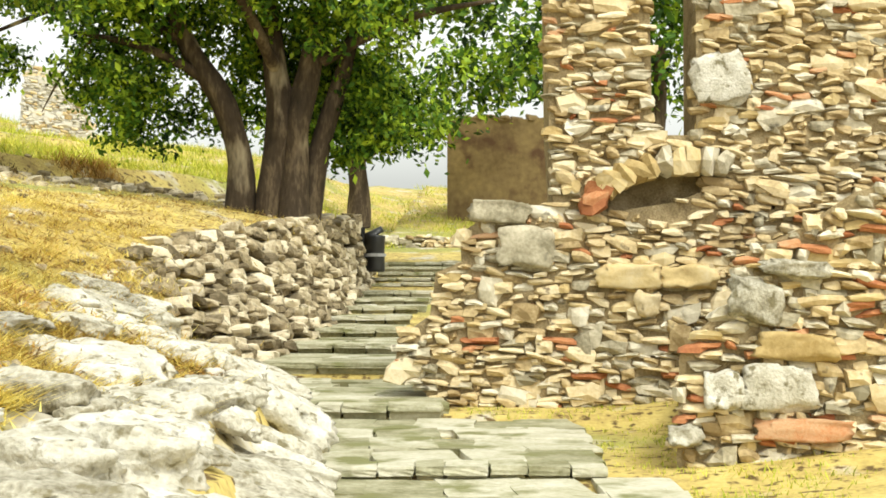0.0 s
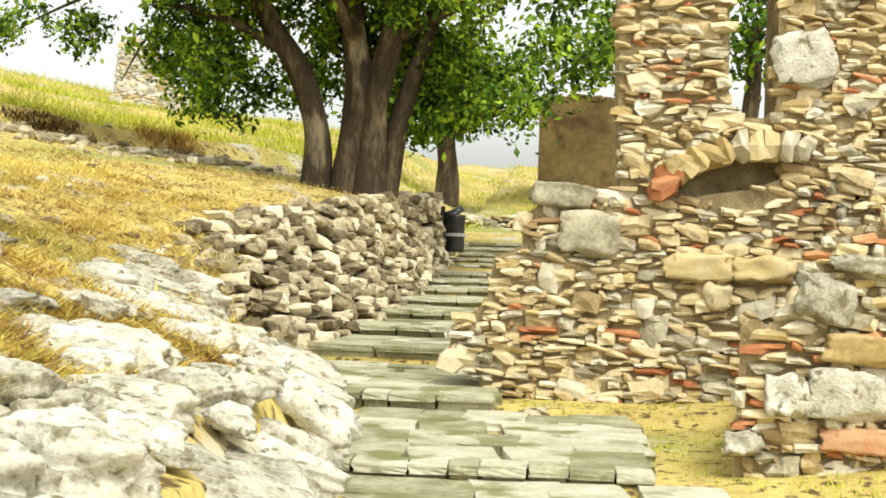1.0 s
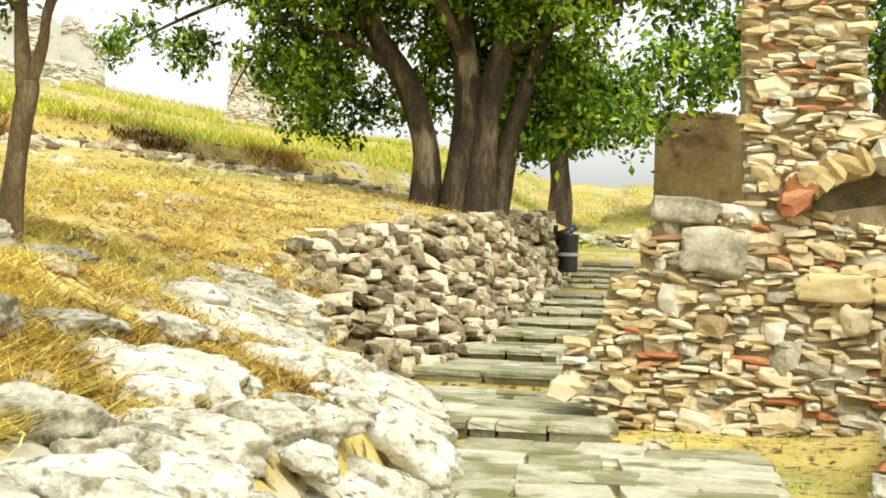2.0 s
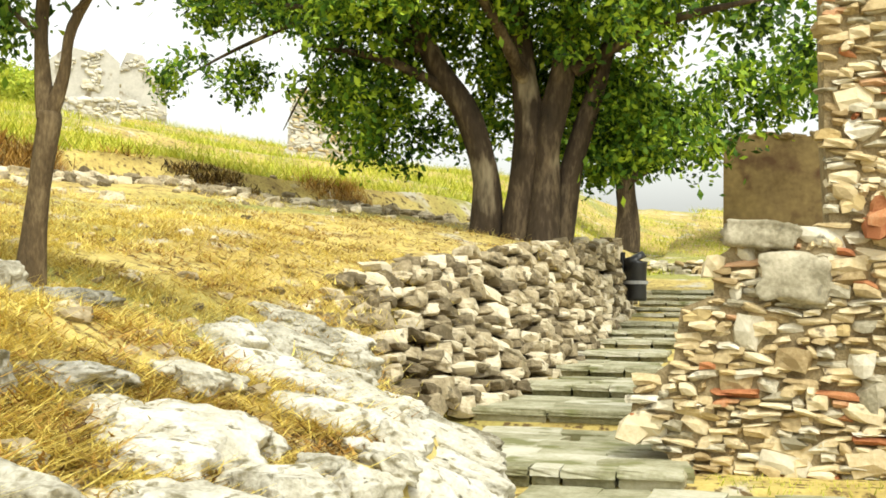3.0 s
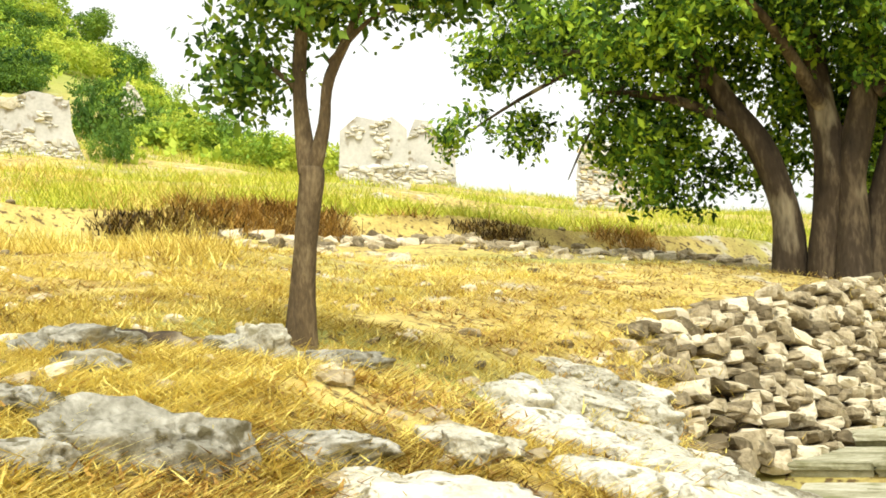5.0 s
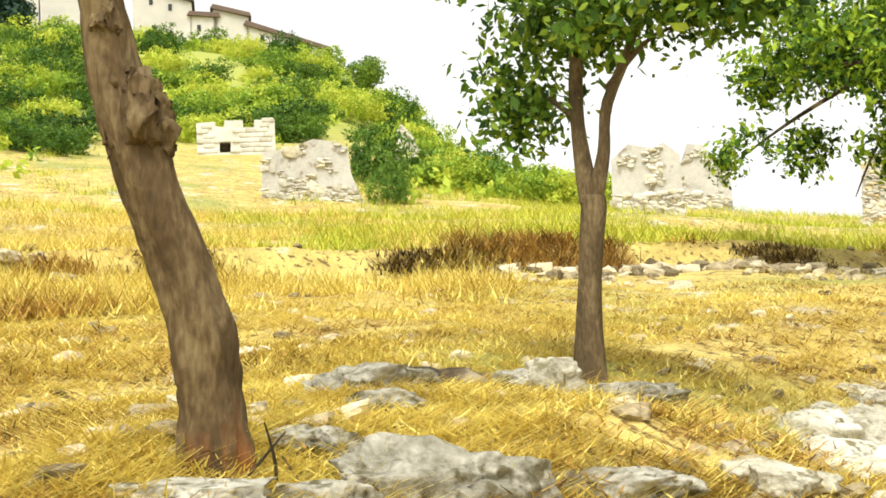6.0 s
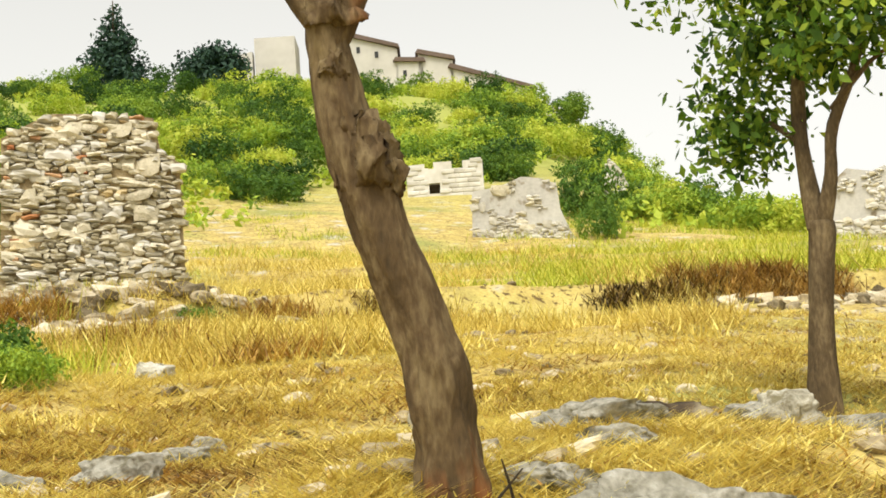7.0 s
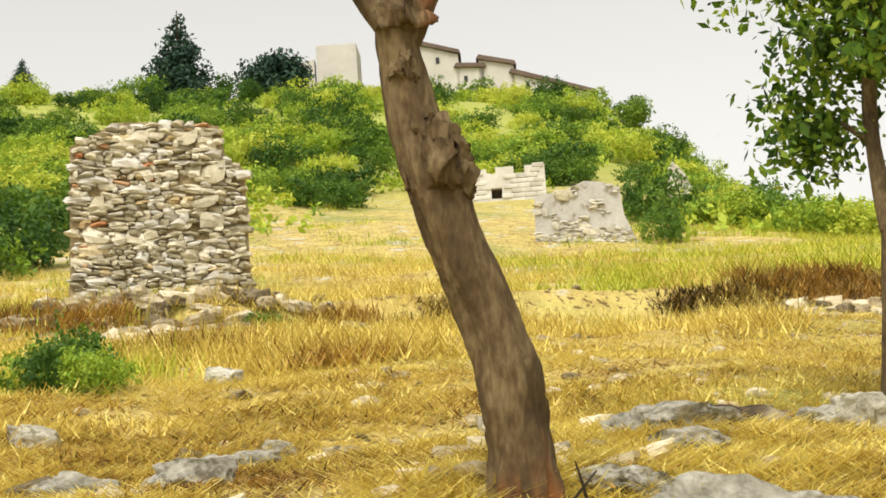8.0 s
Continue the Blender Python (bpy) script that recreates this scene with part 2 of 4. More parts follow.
tagged(ground, "uneven dry earth and straw hillside with grassy terraces", "ground", kind="structure")


# ---- stones ----
def stone_mesh(name, seed, mat, square=0.6, rough=0.16, cuts=1, fine=0.0, soft=True):
    """A unit stone: a cube rounded towards a ball, with uneven faces."""
    bm = bmesh.new()
    bmesh.ops.create_cube(bm, size=1)
    bmesh.ops.subdivide_edges(bm, edges=bm.edges[:], cuts=cuts, use_grid_fill=True)
    for v in bm.verts:
        ball = v.co.normalized() * 0.56
        v.co = v.co * square + ball * (1 - square)
        v.co += Vector([noise.noise(v.co * 1.7 + Vector((seed * 3.1, k * 9.7, 0))) for k in range(3)]) * rough
        v.co += Vector([noise.noise(v.co * 4.5 + Vector((seed * 5.1, k * 7.7, 3))) for k in range(3)]) * rough * 0.5
        if fine:
            v.co += v.co.normalized() * (noise.noise(v.co * 9 + Vector((seed, 0, 0))) + 0.6 * noise.noise(v.co * 19 + Vector((seed, 2, 0)))) * fine
    return from_bm(name, bm, mat, soft and cuts > 1)


def rock_mesh(name, seed, mat, cuts=9, planes=13, fine=0.05):
    """A weathered rock: a rounded block broken along random planes, pitted by weather."""
    r = random.Random(seed)
    cut = []
    for _ in range(planes):
        n_ = Vector((r.gauss(0, 1), r.gauss(0, 1), r.gauss(0, 1) + (0.5 if _ < 4 else 0))).normalized()
        cut.append((n_, r.uniform(0.4, 0.56)))
    bm = bmesh.new()
    bmesh.ops.create_cube(bm, size=1)
    bmesh.ops.subdivide_edges(bm, edges=bm.edges[:], cuts=cuts, use_grid_fill=True)
    for v in bm.verts:
        v.co = v.co * 0.86 + v.co.normalized() * 0.15
        for n_, off in cut:
            d = v.co.dot(n_) - off
            if d > 0:
                v.co -= n_ * d * 0.92
        p = v.co * 2.3 + Vector((seed * 1.7, 0, 0))
        v.co += v.co.normalized() * (noise.noise(p) * 0.12 + noise.noise(p * 2.6) * fine * 1.3 + abs(noise.noise(p * 5.5)) * -fine * 1.4 + noise.noise(p * 11) * fine * 0.5)
    return from_bm(name, bm, mat, cuts > 4)


KINDS = {"lime": M_LIME, "tan": M_TAN, "red": M_RED, "white": M_WHITE, "ochre": M_OCHRE, "pale": M_FARSTONE, "brown": M_PLASTER}
BIG = {k: [stone_mesh("large_stone", 31 * i + len(k), m, 0.8, 0.2, 6, 0.05) for i in range(4)] for k, m in KINDS.items()}
STONES = {k: [rock_mesh("stone_" + k, 17 * i + len(k), m, 1, 8, 0.1) for i in range(8)] for k, m in KINDS.items()}


def core_prism(name, outline, thick, mat, shear=0.0):
    """A wall's inner mass: an outline in x and z, given thickness along y."""
    bm = bmesh.new()
    f = bm.faces.new([bm.verts.new((x, 0, z)) for x, z in outline])
    r = bmesh.ops.extrude_face_region(bm, geom=[f])
    bmesh.ops.translate(bm, verts=[v for v in r["geom"] if isinstance(v, bmesh.types.BMVert)], vec=(shear, thick, 0))
    bmesh.ops.triangulate(bm, faces=[f for f in bm.faces if len(f.verts) > 4])
    return from_bm(name, bm, mat)


def inside(outline, x, z):
    hit = False
    for (x0, z0), (x1, z1) in zip(outline, outline[1:] + outline[:1]):
        if (z0 > z) != (z1 > z) and x < x0 + (z - z0) / (z1 - z0) * (x1 - x0):
            hit = not hit
    return hit


def courses(outline, seed, high=(0.07, 0.16), wide=(0.14, 0.4), mix=(("tan", 0.6), ("lime", 0.3), ("red", 0.1)), skip=None):
    """Rubble laid in rough courses over an outline: place, size, turn and kind of each stone."""
    r = random.Random(seed)
    zs, xs_ = [p[1] for p in outline], [p[0] for p in outline]
    z, out = min(zs), []
    while z < max(zs):
        h = r.uniform(*high)
        x = min(xs_) - r.uniform(0, wide[1])
        while x < max(xs_):
            big = r.random() < 0.13
            w = r.uniform(*wide) * (1.7 if big else 1)
            hh = h * r.uniform(0.6, 1.35) * (2.2 if big else 1)
            cx, cz = x + w / 2, z + h / 2 + r.uniform(-0.03, 0.03) + noise.noise((x * 0.9, z * 0.7, seed)) * 0.14
            if inside(outline, cx, cz) and inside(outline, cx - 0.1 * w, cz) and inside(outline, cx + 0.1 * w, cz) and not (skip and skip(cx, cz)):
                pick, kind = r.random(), mix[-1][0]
                for k, p in mix:
                    if pick < p:
                        kind = k
                        break
                    pick -= p
                if kind == "red":
                    hh = min(hh, 0.07)
                out.append((cx, cz, w * 1.08, hh * 1.14, r.uniform(-12, 12), kind, r.randrange(8), r.uniform(-0.03, 0.05)))
            x += w + r.uniform(0.0, 0.025)
        z += h
    return out


def joined(name, items, mat_kind, parent, depth, face=0.0):
    """Stones of one kind past those that stand as parts of their own, in one mesh."""
    vs, fs, base = [], [], 0
    for cx, cz, w, h, turn, kind, k, proud in items:
        me = STONES[kind][k]
        co = np.empty(len(me.vertices) * 3)
        me.vertices.foreach_get("co", co)
        co = co.reshape(-1, 3) * (w, depth, h)
        c, s = math.cos(radians(turn)), math.sin(radians(turn))
        co = np.stack([co[:, 0] * c - co[:, 2] * s + cx, co[:, 1] + face - proud, co[:, 0] * s + co[:, 2] * c + cz], 1)
        vs += co.tolist()
        fs += [[v + base for v in p.vertices] for p in me.polygons]
        base += len(co)
    if vs:
        tagged(part(name, mesh(name, vs, fs, KINDS[mat_kind]), parent), "packed rubble stones", kind="stuff")


def rubble(parent, items, depth=0.3, singles=300, nearest=None, face=0.0):
    """Lays the stones on a wall: the chosen stretch as parts, the rest joined by kind."""
    if nearest:
        items = sorted(items, key=nearest)
    for cx, cz, w, h, turn, kind, k, proud in items[:singles]:
        m = Matrix.Translation((cx, face - proud, cz)) @ pose(0, 0, 0, 0, -turn, 0) @ Matrix.Diagonal((w, depth, h, 1))
        part("stone", STONES[kind][k], parent, m=m)
    for kind in KINDS:
        joined("rubble_fill", [i for i in items[singles:] if i[5] == kind], kind, parent, depth, face)


# ---- things follow ----
# ---- the ruined wall beside the steps ----
WALL_MIX = (("tan", 0.58), ("lime", 0.28), ("red", 0.09), ("ochre", 0.05))
wall = thing("ruined_wall", 0, 15.0, 0, "roofless rubble stone wall of tan stones and red brick with an arch", "ruined wall", kind="structure")
ARCH_C, ARCH_R, ARCH_Z = 2.74, 0.96, 2.31


def in_arch(x, z, grow=0.0):
    r = ARCH_R + grow
    return z > ARCH_Z - 0.05 and (x - ARCH_C) ** 2 / r ** 2 + (z - ARCH_Z) ** 2 / (0.42 + grow) ** 2 < 1


arch_line = [(ARCH_C - ARCH_R * math.cos(a), ARCH_Z + 0.42 * math.sin(a)) for a in np.linspace(0, math.pi, 13)]
low_face = [(-0.12, 0.0), (6.5, 0.0), (6.5, ARCH_Z), (0.42, ARCH_Z - 0.03), (0.36, 2.15), (0.2, 2.05), (0.22, 1.72), (-0.08, 1.6), (-0.15, 1.1), (-0.5, 0.85), (-0.55, 0.5), (-0.2, 0.25)]
mid_face = [(1.25, ARCH_Z)] + arch_line[:1] + arch_line[1:-1] + arch_line[-1:] + [(6.5, ARCH_Z), (6.5, 3.15), (1.2, 3.15)]
left_pier = [(1.2, 3.15), (2.36, 3.15), (2.30, 7.2), (1.14, 7.2)]
right_pier = [(2.86, 3.15), (6.5, 3.15), (6.5, 7.2), (2.86, 7.2)]
# the right half of the arch is walled up
blocked = [(1.98, ARCH_Z - 0.02), (3.75, ARCH_Z - 0.02), (3.72, 2.5), (3.5, 2.66), (3.2, 2.66), (2.95, 2.52), (2.6, 2.39), (2.2, 2.33)]
for outline, name in ((blocked, "blocking_core"), (low_face, "lower_core"), (mid_face, "arch_core"), (left_pier, "left_core"), (right_pier, "right_core")):
    part("core", core_prism(name, outline, 0.8, M_MORTAR), wall)
laid = []
for k, outline in enumerate((low_face, mid_face, left_pier, right_pier)):
    laid += courses(outline, 31 + k, mix=WALL_MIX, high=(0.045, 0.11), wide=(0.09, 0.3), skip=lambda x, z: (in_arch(x, z, 0.2) and x < 3.2) or (x > 3.0 and z < 1.2))
laid += courses(blocked, 39, mix=WALL_MIX, high=(0.05, 0.11), wide=(0.1, 0.3))
rubble(wall, laid, 0.2, 300, nearest=lambda i: abs(i[0] - 1.0) + abs(i[1] - 1.6), face=0.035)
for a in np.linspace(0.05, 1.95, 13):
    x, z = ARCH_C - (ARCH_R + 0.12) * math.cos(a), ARCH_Z + 0.54 * math.sin(a)
    kind = "red" if a < 0.5 else ("ochre" if rng.random() < 0.6 else "lime")
    m = pose(x, -0.06, z, 0, math.degrees(a) - 90, 0) @ Matrix.Diagonal((0.19, 0.35, 0.31, 1))
    part("voussoir", STONES[kind][int(rng.integers(8))], wall, m=m)
back = core_prism("arch_back", [(1.6, 2.0), (4.2, 2.0), (4.2, 2.95), (1.6, 2.95)], 0.1, M_MORTAR)
part("arch_back", back, wall, "shaded brown plaster behind the arch", pose(0, 0.3, 0))
for x, z, w, h, kind, turn in ((0.92, 1.88, 0.62, 0.42, "lime", 4), (2.1, 1.55, 0.7, 0.27, "ochre", 0), (2.75, 1.55, 0.55, 0.25, "ochre", 0), (3.12, 3.78, 0.6, 0.52, "white", -12), (0.65, 2.28, 0.6, 0.24, "lime", 3), (2.28, 1.25, 0.28, 0.26, "tan", 0)):
    m = pose(x, -0.06, z, 0, turn, 0) @ Matrix.Diagonal((w, 0.2, h, 1))
    part("large_stone", BIG[kind][int(rng.integers(4))], wall, m=m)

# ---- the broken pier in front of it ----
pier = thing("wall_stub", 0, 11.0, 0, "broken rubble wall end with pale boulders and brick", "ruined wall", kind="structure")
stub = [(1.92, -0.1), (7.0, -0.1), (7.0, 2.6), (4.2, 2.45), (3.4, 2.25), (2.95, 1.95), (2.5, 1.75), (2.35, 1.3), (2.1, 1.1), (1.95, 0.9)]
part("core", core_prism("stub_core", stub, 3.2, M_MORTAR, 0.75), pier)
rubble(pier, courses(stub, 77, mix=(("tan", 0.44), ("lime", 0.36), ("red", 0.14), ("ochre", 0.06)), high=(0.045, 0.11), wide=(0.08, 0.26)), 0.2, 300, nearest=lambda i: abs(i[0] - 2.4) + abs(i[1] - 0.9) * 0.7, face=0.035)
for x, z, w, h, kind, turn in ((2.55, 1.36, 0.42, 0.3, "white", 15), (2.75, 0.64, 0.55, 0.34, "white", 0), (2.9, 1.62, 0.55, 0.13, "white", 4), (2.95, 0.3, 0.7, 0.17, "red", 2), (2.3, 0.62, 0.3, 0.3, "white", 0), (1.98, 0.25, 0.25, 0.16, "white", 0), (2.9, 0.98, 0.6, 0.2, "ochre", 2)):
    m = pose(x, -0.06, z, 0, turn, 0) @ Matrix.Diagonal((w, 0.2, h, 1))
    part("large_stone", BIG[kind][int(rng.integers(4))], pier, m=m)

# ---- the stairway ----
stairs = thing("stairway", 0, 0, 0, "broad worn stone steps with mossy joints climbing between walls", "stairway", kind="structure")
SLABS = [stone_mesh("slab", 200 + i, M_STEP, 0.95, 0.05, 3, 0.012, False) for i in range(8)]

# riser fronts carry their shade in a darker colour than the treads
RISERS = [stone_mesh("riser", 260 + i, M_RISERSHADE, 0.9, 0.06, 3, 0.02, False) for i in range(4)]


def step_row(y, x0, x1, top, tall, deep, count, seed, skew=0.0):
    """One riser row of edge stones and the paving behind it."""
    r = random.Random(seed)
    cuts = sorted([0, 1] + [min(0.98, max(0.02, (i + r.uniform(-0.25, 0.25)) / count)) for i in range(1, count)])
    nose = 0.075
    for a, b in zip(cuts, cuts[1:]):
        xa, xb = x0 + (x1 - x0) * a, x0 + (x1 - x0) * b
        m = pose((xa + xb) / 2, y + 0.2 + skew * a, top - tall / 2 - 0.02, 0, 0, r.uniform(-2, 2)) @ Matrix.Diagonal((xb - xa - 0.03, 0.3, tall, 1))
        part("riser_stone", RISERS[r.randrange(4)], stairs, "grey-green riser stone with shade in its colour", m)
        m = pose((xa + xb) / 2, y + 0.16 + skew * a + r.uniform(-0.02, 0.02), top - nose / 2 + r.uniform(-0.008, 0.008), 0, r.uniform(-1, 1), r.uniform(-2, 2)) @ Matrix.Diagonal((xb - xa - 0.012, 0.36, nose, 1))
        part("edge_stone", SLABS[r.randrange(8)], stairs, m=m)
    rows = max(1, round(deep / 0.8))
    for j in range(rows):
        n = max(2, count // 2 + r.randrange(2))
        ya, d = y + 0.34 + j * (deep - 0.34) / rows, (deep - 0.34) / rows
        for i in range(n):
            w = (x1 - x0) / n * 1.0
            m = pose(x0 + w * (i + 0.5 + r.uniform(-0.22, 0.22)), ya + d / 2 + r.uniform(-0.06, 0.06), top - 0.07 + r.uniform(-0.012, 0.006), r.uniform(-1, 1), r.uniform(-1, 1), r.uniform(-9, 9)) @ Matrix.Diagonal((w * r.uniform(0.95, 1.3), d * r.uniform(0.95, 1.25), 0.13, 1))
            part("paving_stone", SLABS[r.randrange(8)], stairs, m=m)


step_row(7.0, -1.3, 1.7, -0.03, 0.14, 3.5, 8, 5)
step_row(10.5, -1.2, 1.3, 0.06, 0.17, 3.5, 8, 1)
step_row(14.0, -2.4, 0.0, 0.21, 0.16, 3.7, 5, 2)
step_row(17.7, -2.55, -0.55, 0.41, 0.15, 2.3, 2, 3)
for i, (y, x0, x1) in enumerate(((20.0, -2.2, -0.6), (22.3, -2.15, -0.65), (24.6, -2.1, -0.6), (27.0, -2.1, -0.5), (29.0, -2.05, -0.3), (31.0, -2.0, 0.1))):
    step_row(y, x0, x1, 0.55 + 0.135 * i, 0.15, 2.3, 3, 10 + i)
for i in range(5):
    step_row(33.0 + 0.8 * i, -1.9 + 0.1 * i, 0.7, 1.40 + 0.14 * i, 0.16, 0.8, 3, 30 + i)

# ---- the dry stone wall on the left of the steps ----
drywall = thing("dry_stone_wall", 0, 0, 0, "low dry stone retaining wall of grey and tan fieldstones", "stone wall", kind="structure")
DRY = [rock_mesh("fieldstone", 400 + i, M_FIELD, 2, 9, 0.06) for i in range(14)]
rr = random.Random(8)
foot = [(15.9, -3.9, 0.95), (16.5, -3.2, 0.5), (17.6, -2.75, 0.4), (20, -2.4, 0.45), (24, -2.1, 0.65), (31, -1.95, 1.05), (34.5, -1.9, 1.5)]
head = [(15.9, -4.35, 1.45), (18.0, -4.2, 1.88), (20, -3.95, 2.1), (23, -3.5, 2.4), (27, -2.9, 2.68), (31, -2.5, 2.92), (34.5, -2.3, 3.05)]


def along(line, y):
    return [float(np.interp(y, [p[0] for p in line], [p[k] for p in line])) for k in (1, 2)]


bm = bmesh.new()
yy = np.linspace(15.9, 34.5, 30)
rows_ = []
for y in yy:
    (fx, fz), (hx, hz) = along(foot, y), along(head, y)
    rows_.append([bm.verts.new(c) for c in ((fx - 0.2, y, fz - 0.4), (fx - 0.2, y, fz), (hx - 0.15, y, hz - 0.1), (hx - 0.7, y, hz - 0.15), (hx - 0.7, y, fz - 0.4))])
for a, b in zip(rows_, rows_[1:]):
    for i in range(4):
        bm.faces.new((a[i], a[i + 1], b[i + 1], b[i]))
# the dark core paints the shadow seen between the stones
part("core", from_bm("drywall_core", bm, M_GAPSHADE), drywall)
v = 0.0
placed = []
while v < 1.04:
    y = 15.8
    hgt = rr.uniform(0.085, 0.12)
    while y < 34.5:
        w = rr.uniform(0.2, 0.6) * (1.3 if rr.random() < 0.12 else 1)
        (fx, fz), (hx, hz) = along(foot, y), along(head, y)
        vv = v + rr.uniform(-0.045, 0.045)
        placed.append((fx + (hx - fx) * vv + rr.uniform(-0.05, 0.06), y, fz + (hz - fz) * vv, w, rr.uniform(0.09, 0.19) * (1.3 if w > 0.45 else 1), rr.randrange(14), math.degrees(math.atan2(hx - fx, hz - fz)), rr.uniform(-16, 16)))
        y += w * 1.0
    v += hgt
placed.sort(key=lambda p: p[1])
vs, fs = [], []
for n_, (x, y, z, w, h, k, lean, turn) in enumerate(placed):
    m = pose(x, y, z, turn, lean * 0.15, turn * 1.2) @ Matrix.Diagonal((0.32, w * 1.02, h, 1))
    if n_ < 300:
        part("stone", DRY[k], drywall, m=m)
    else:
        o = len(vs)
        vs += [tuple(m @ v_.co) for v_ in DRY[k].vertices]
        fs += [[i + o for i in p.vertices] for p in DRY[k].polygons]
tagged(part("rubble_fill", mesh("drywall_fill", vs, fs, M_FIELD), drywall, "packed fieldstones"), kind="stuff")

# ---- boulders and bedrock at the edge of the bank ----
BOULDERS = [rock_mesh("boulder", 600 + i, M_WHITE, 13, 12, 0.06) for i in range(8)]
ROCKS = [rock_mesh("rock", 640 + i, M_ROCK, 15, 13, 0.08) for i in range(6)]


def boulder(x, y, w, d, h, turn=0, sink=0.35, k=0, label="pale rounded limestone boulder on the grassy bank", grey=False, lie=0.3):
    """A rock bedded in the slope, lying mostly along it."""
    ob = new("boulder", ROCKS[k % 6] if grey else BOULDERS[k % 8])
    up = Vector((-(ground_at(x + 0.3, y) - ground_at(x - 0.3, y)) / 0.6 * lie, -(ground_at(x, y + 0.3) - ground_at(x, y - 0.3)) / 0.6 * lie, 1)).normalized()
    tilt = Vector((0, 0, 1)).rotation_difference(up).to_matrix().to_4x4()
    ob.matrix_basis = Matrix.Translation((x, y, ground_at(x, y))) @ tilt @ pose(0, 0, h * (0.5 - sink), 0, 0, turn) @ Matrix.Diagonal((w, d, h, 1))
    return tagged(ob, label, "boulder", "boulders along the bank")


# ---- trees ----
def tube(points, radii, sides=10, lump=0.06, seed=0, seg=4, gnarl=0.0):
    """A tapered limb along a bent line."""
    pts = [Vector(p) for p in points]
    fine, rad = [], []
    for i in range(len(pts) - 1):
        p0, p1, p2, p3 = pts[max(i - 1, 0)], pts[i], pts[i + 1], pts[min(i + 2, len(pts) - 1)]
        for j in range(seg):
            t = j / seg
            fine.append(0.5 * ((2 * p1) + (p2 - p0) * t + (2 * p0 - 5 * p1 + 4 * p2 - p3) * t * t + (3 * p1 - p0 - 3 * p2 + p3) * t ** 3))
            rad.append(radii[i] * (1 - t) + radii[i + 1] * t)
    fine.append(pts[-1])
    rad.append(radii[-1])
    vs, fs = [], []
    for i, (p, r) in enumerate(zip(fine, rad)):
        d = (fine[min(i + 1, len(fine) - 1)] - fine[max(i - 1, 0)]).normalized()
        a = d.cross(Vector((0.31, 0.9, 0.2))).normalized()
        b = d.cross(a)
        for k in range(sides):
            an = 2 * math.pi * k / sides
            c = p + (a * math.cos(an) + b * math.sin(an)) * r * (1 + lump * 2.2 * noise.noise((math.cos(an) * 1.5 + seed, math.sin(an) * 1.5, i / seg)))
            if gnarl:
                c += (c - p) * gnarl * (noise.noise((math.cos(an) * 4, math.sin(an) * 4, p.z * 3.5 + seed)) + 0.7 * noise.noise((math.cos(an) * 9, math.sin(an) * 9, p.z * 14 + seed)))
            vs.append(tuple(c))
    for i in range(len(fine) - 1):
        for k in range(sides):
            fs.append((i * sides + k, i * sides + (k + 1) % sides, (i + 1) * sides + (k + 1) % sides, (i + 1) * sides + k))
    vs.append(tuple(fine[-1]))
    fs += [((len(fine) - 1) * sides + k, (len(fine) - 1) * sides + (k + 1) % sides, len(vs) - 1) for k in range(sides)]
    return vs, fs


def limbs(name, lines, mat, parent, label="", sides=10, lump=0.06, seg=4, gnarl=0.0):
    vs, fs = [], []
    for i, (pts, rad) in enumerate(lines):
        v_, f_ = tube(pts, rad, sides, lump, i * 3.3, seg, gnarl)
        fs += [[k + len(vs) for k in f] for f in f_]
        vs += v_
    return part(name, mesh(name, vs, fs, mat, True), parent, label)


def leaf_cloud(name, blobs, count, size, mat, seed, droop=0.3, spray=0.35, shell=0.55, per=14):
    """Many small leaves in sprays, scattered through lumpy blobs (x, y, z, rx, ry, rz)."""
    g = np.random.default_rng(seed)
    vol = np.array([b[3] * b[4] * b[5] for b in blobs]) ** 0.8
    n = max(1, count // per)
    which = g.choice(len(blobs), n, p=vol / vol.sum())
    b = np.array(blobs)[which]
    d = g.normal(size=(n, 3))
    d /= np.linalg.norm(d, axis=1)[:, None]
    rad = shell + (1 - shell) * g.random(n)
    rad *= 1 + 0.22 * np.sin(d[:, 0] * 7 + d[:, 2] * 5 + seed) * np.cos(d[:, 1] * 6 + d[:, 2] * 4)
    c = b[:, :3] + d * b[:, 3:] * rad[:, None]
    c = np.repeat(c, per, 0) + g.normal(size=(n * per, 3)) * spray * size * 4
    k = len(c)
    nrm = np.repeat(d, per, 0) * 0.5 + g.normal(size=(k, 3)) * 0.6 + (0, 0, 0.5)
    nrm /= np.linalg.norm(nrm, axis=1)[:, None]
    a = np.cross(nrm, g.normal(size=(k, 3)))
    a /= np.linalg.norm(a, axis=1)[:, None]
    a[:, 2] -= droop
    e = np.cross(nrm, a)
    s = (size * (0.6 + 0.8 * g.random(k)))[:, None]
    quad = np.stack([c - a * s, c + e * s * 0.5, c + a * s, c - e * s * 0.5], 1).reshape(-1, 3)
    me = bpy.data.meshes.new(name)
    me.vertices.add(4 * k)
    me.vertices.foreach_set("co", quad.ravel())
    me.loops.add(4 * k)
    me.loops.foreach_set("vertex_index", np.arange(4 * k))
    me.polygons.add(k)
    me.polygons.foreach_set("loop_start", np.arange(k) * 4)
    me.polygons.foreach_set("loop_total", np.full(k, 4))
    me.materials.append(mat)
    me.update()
    return me


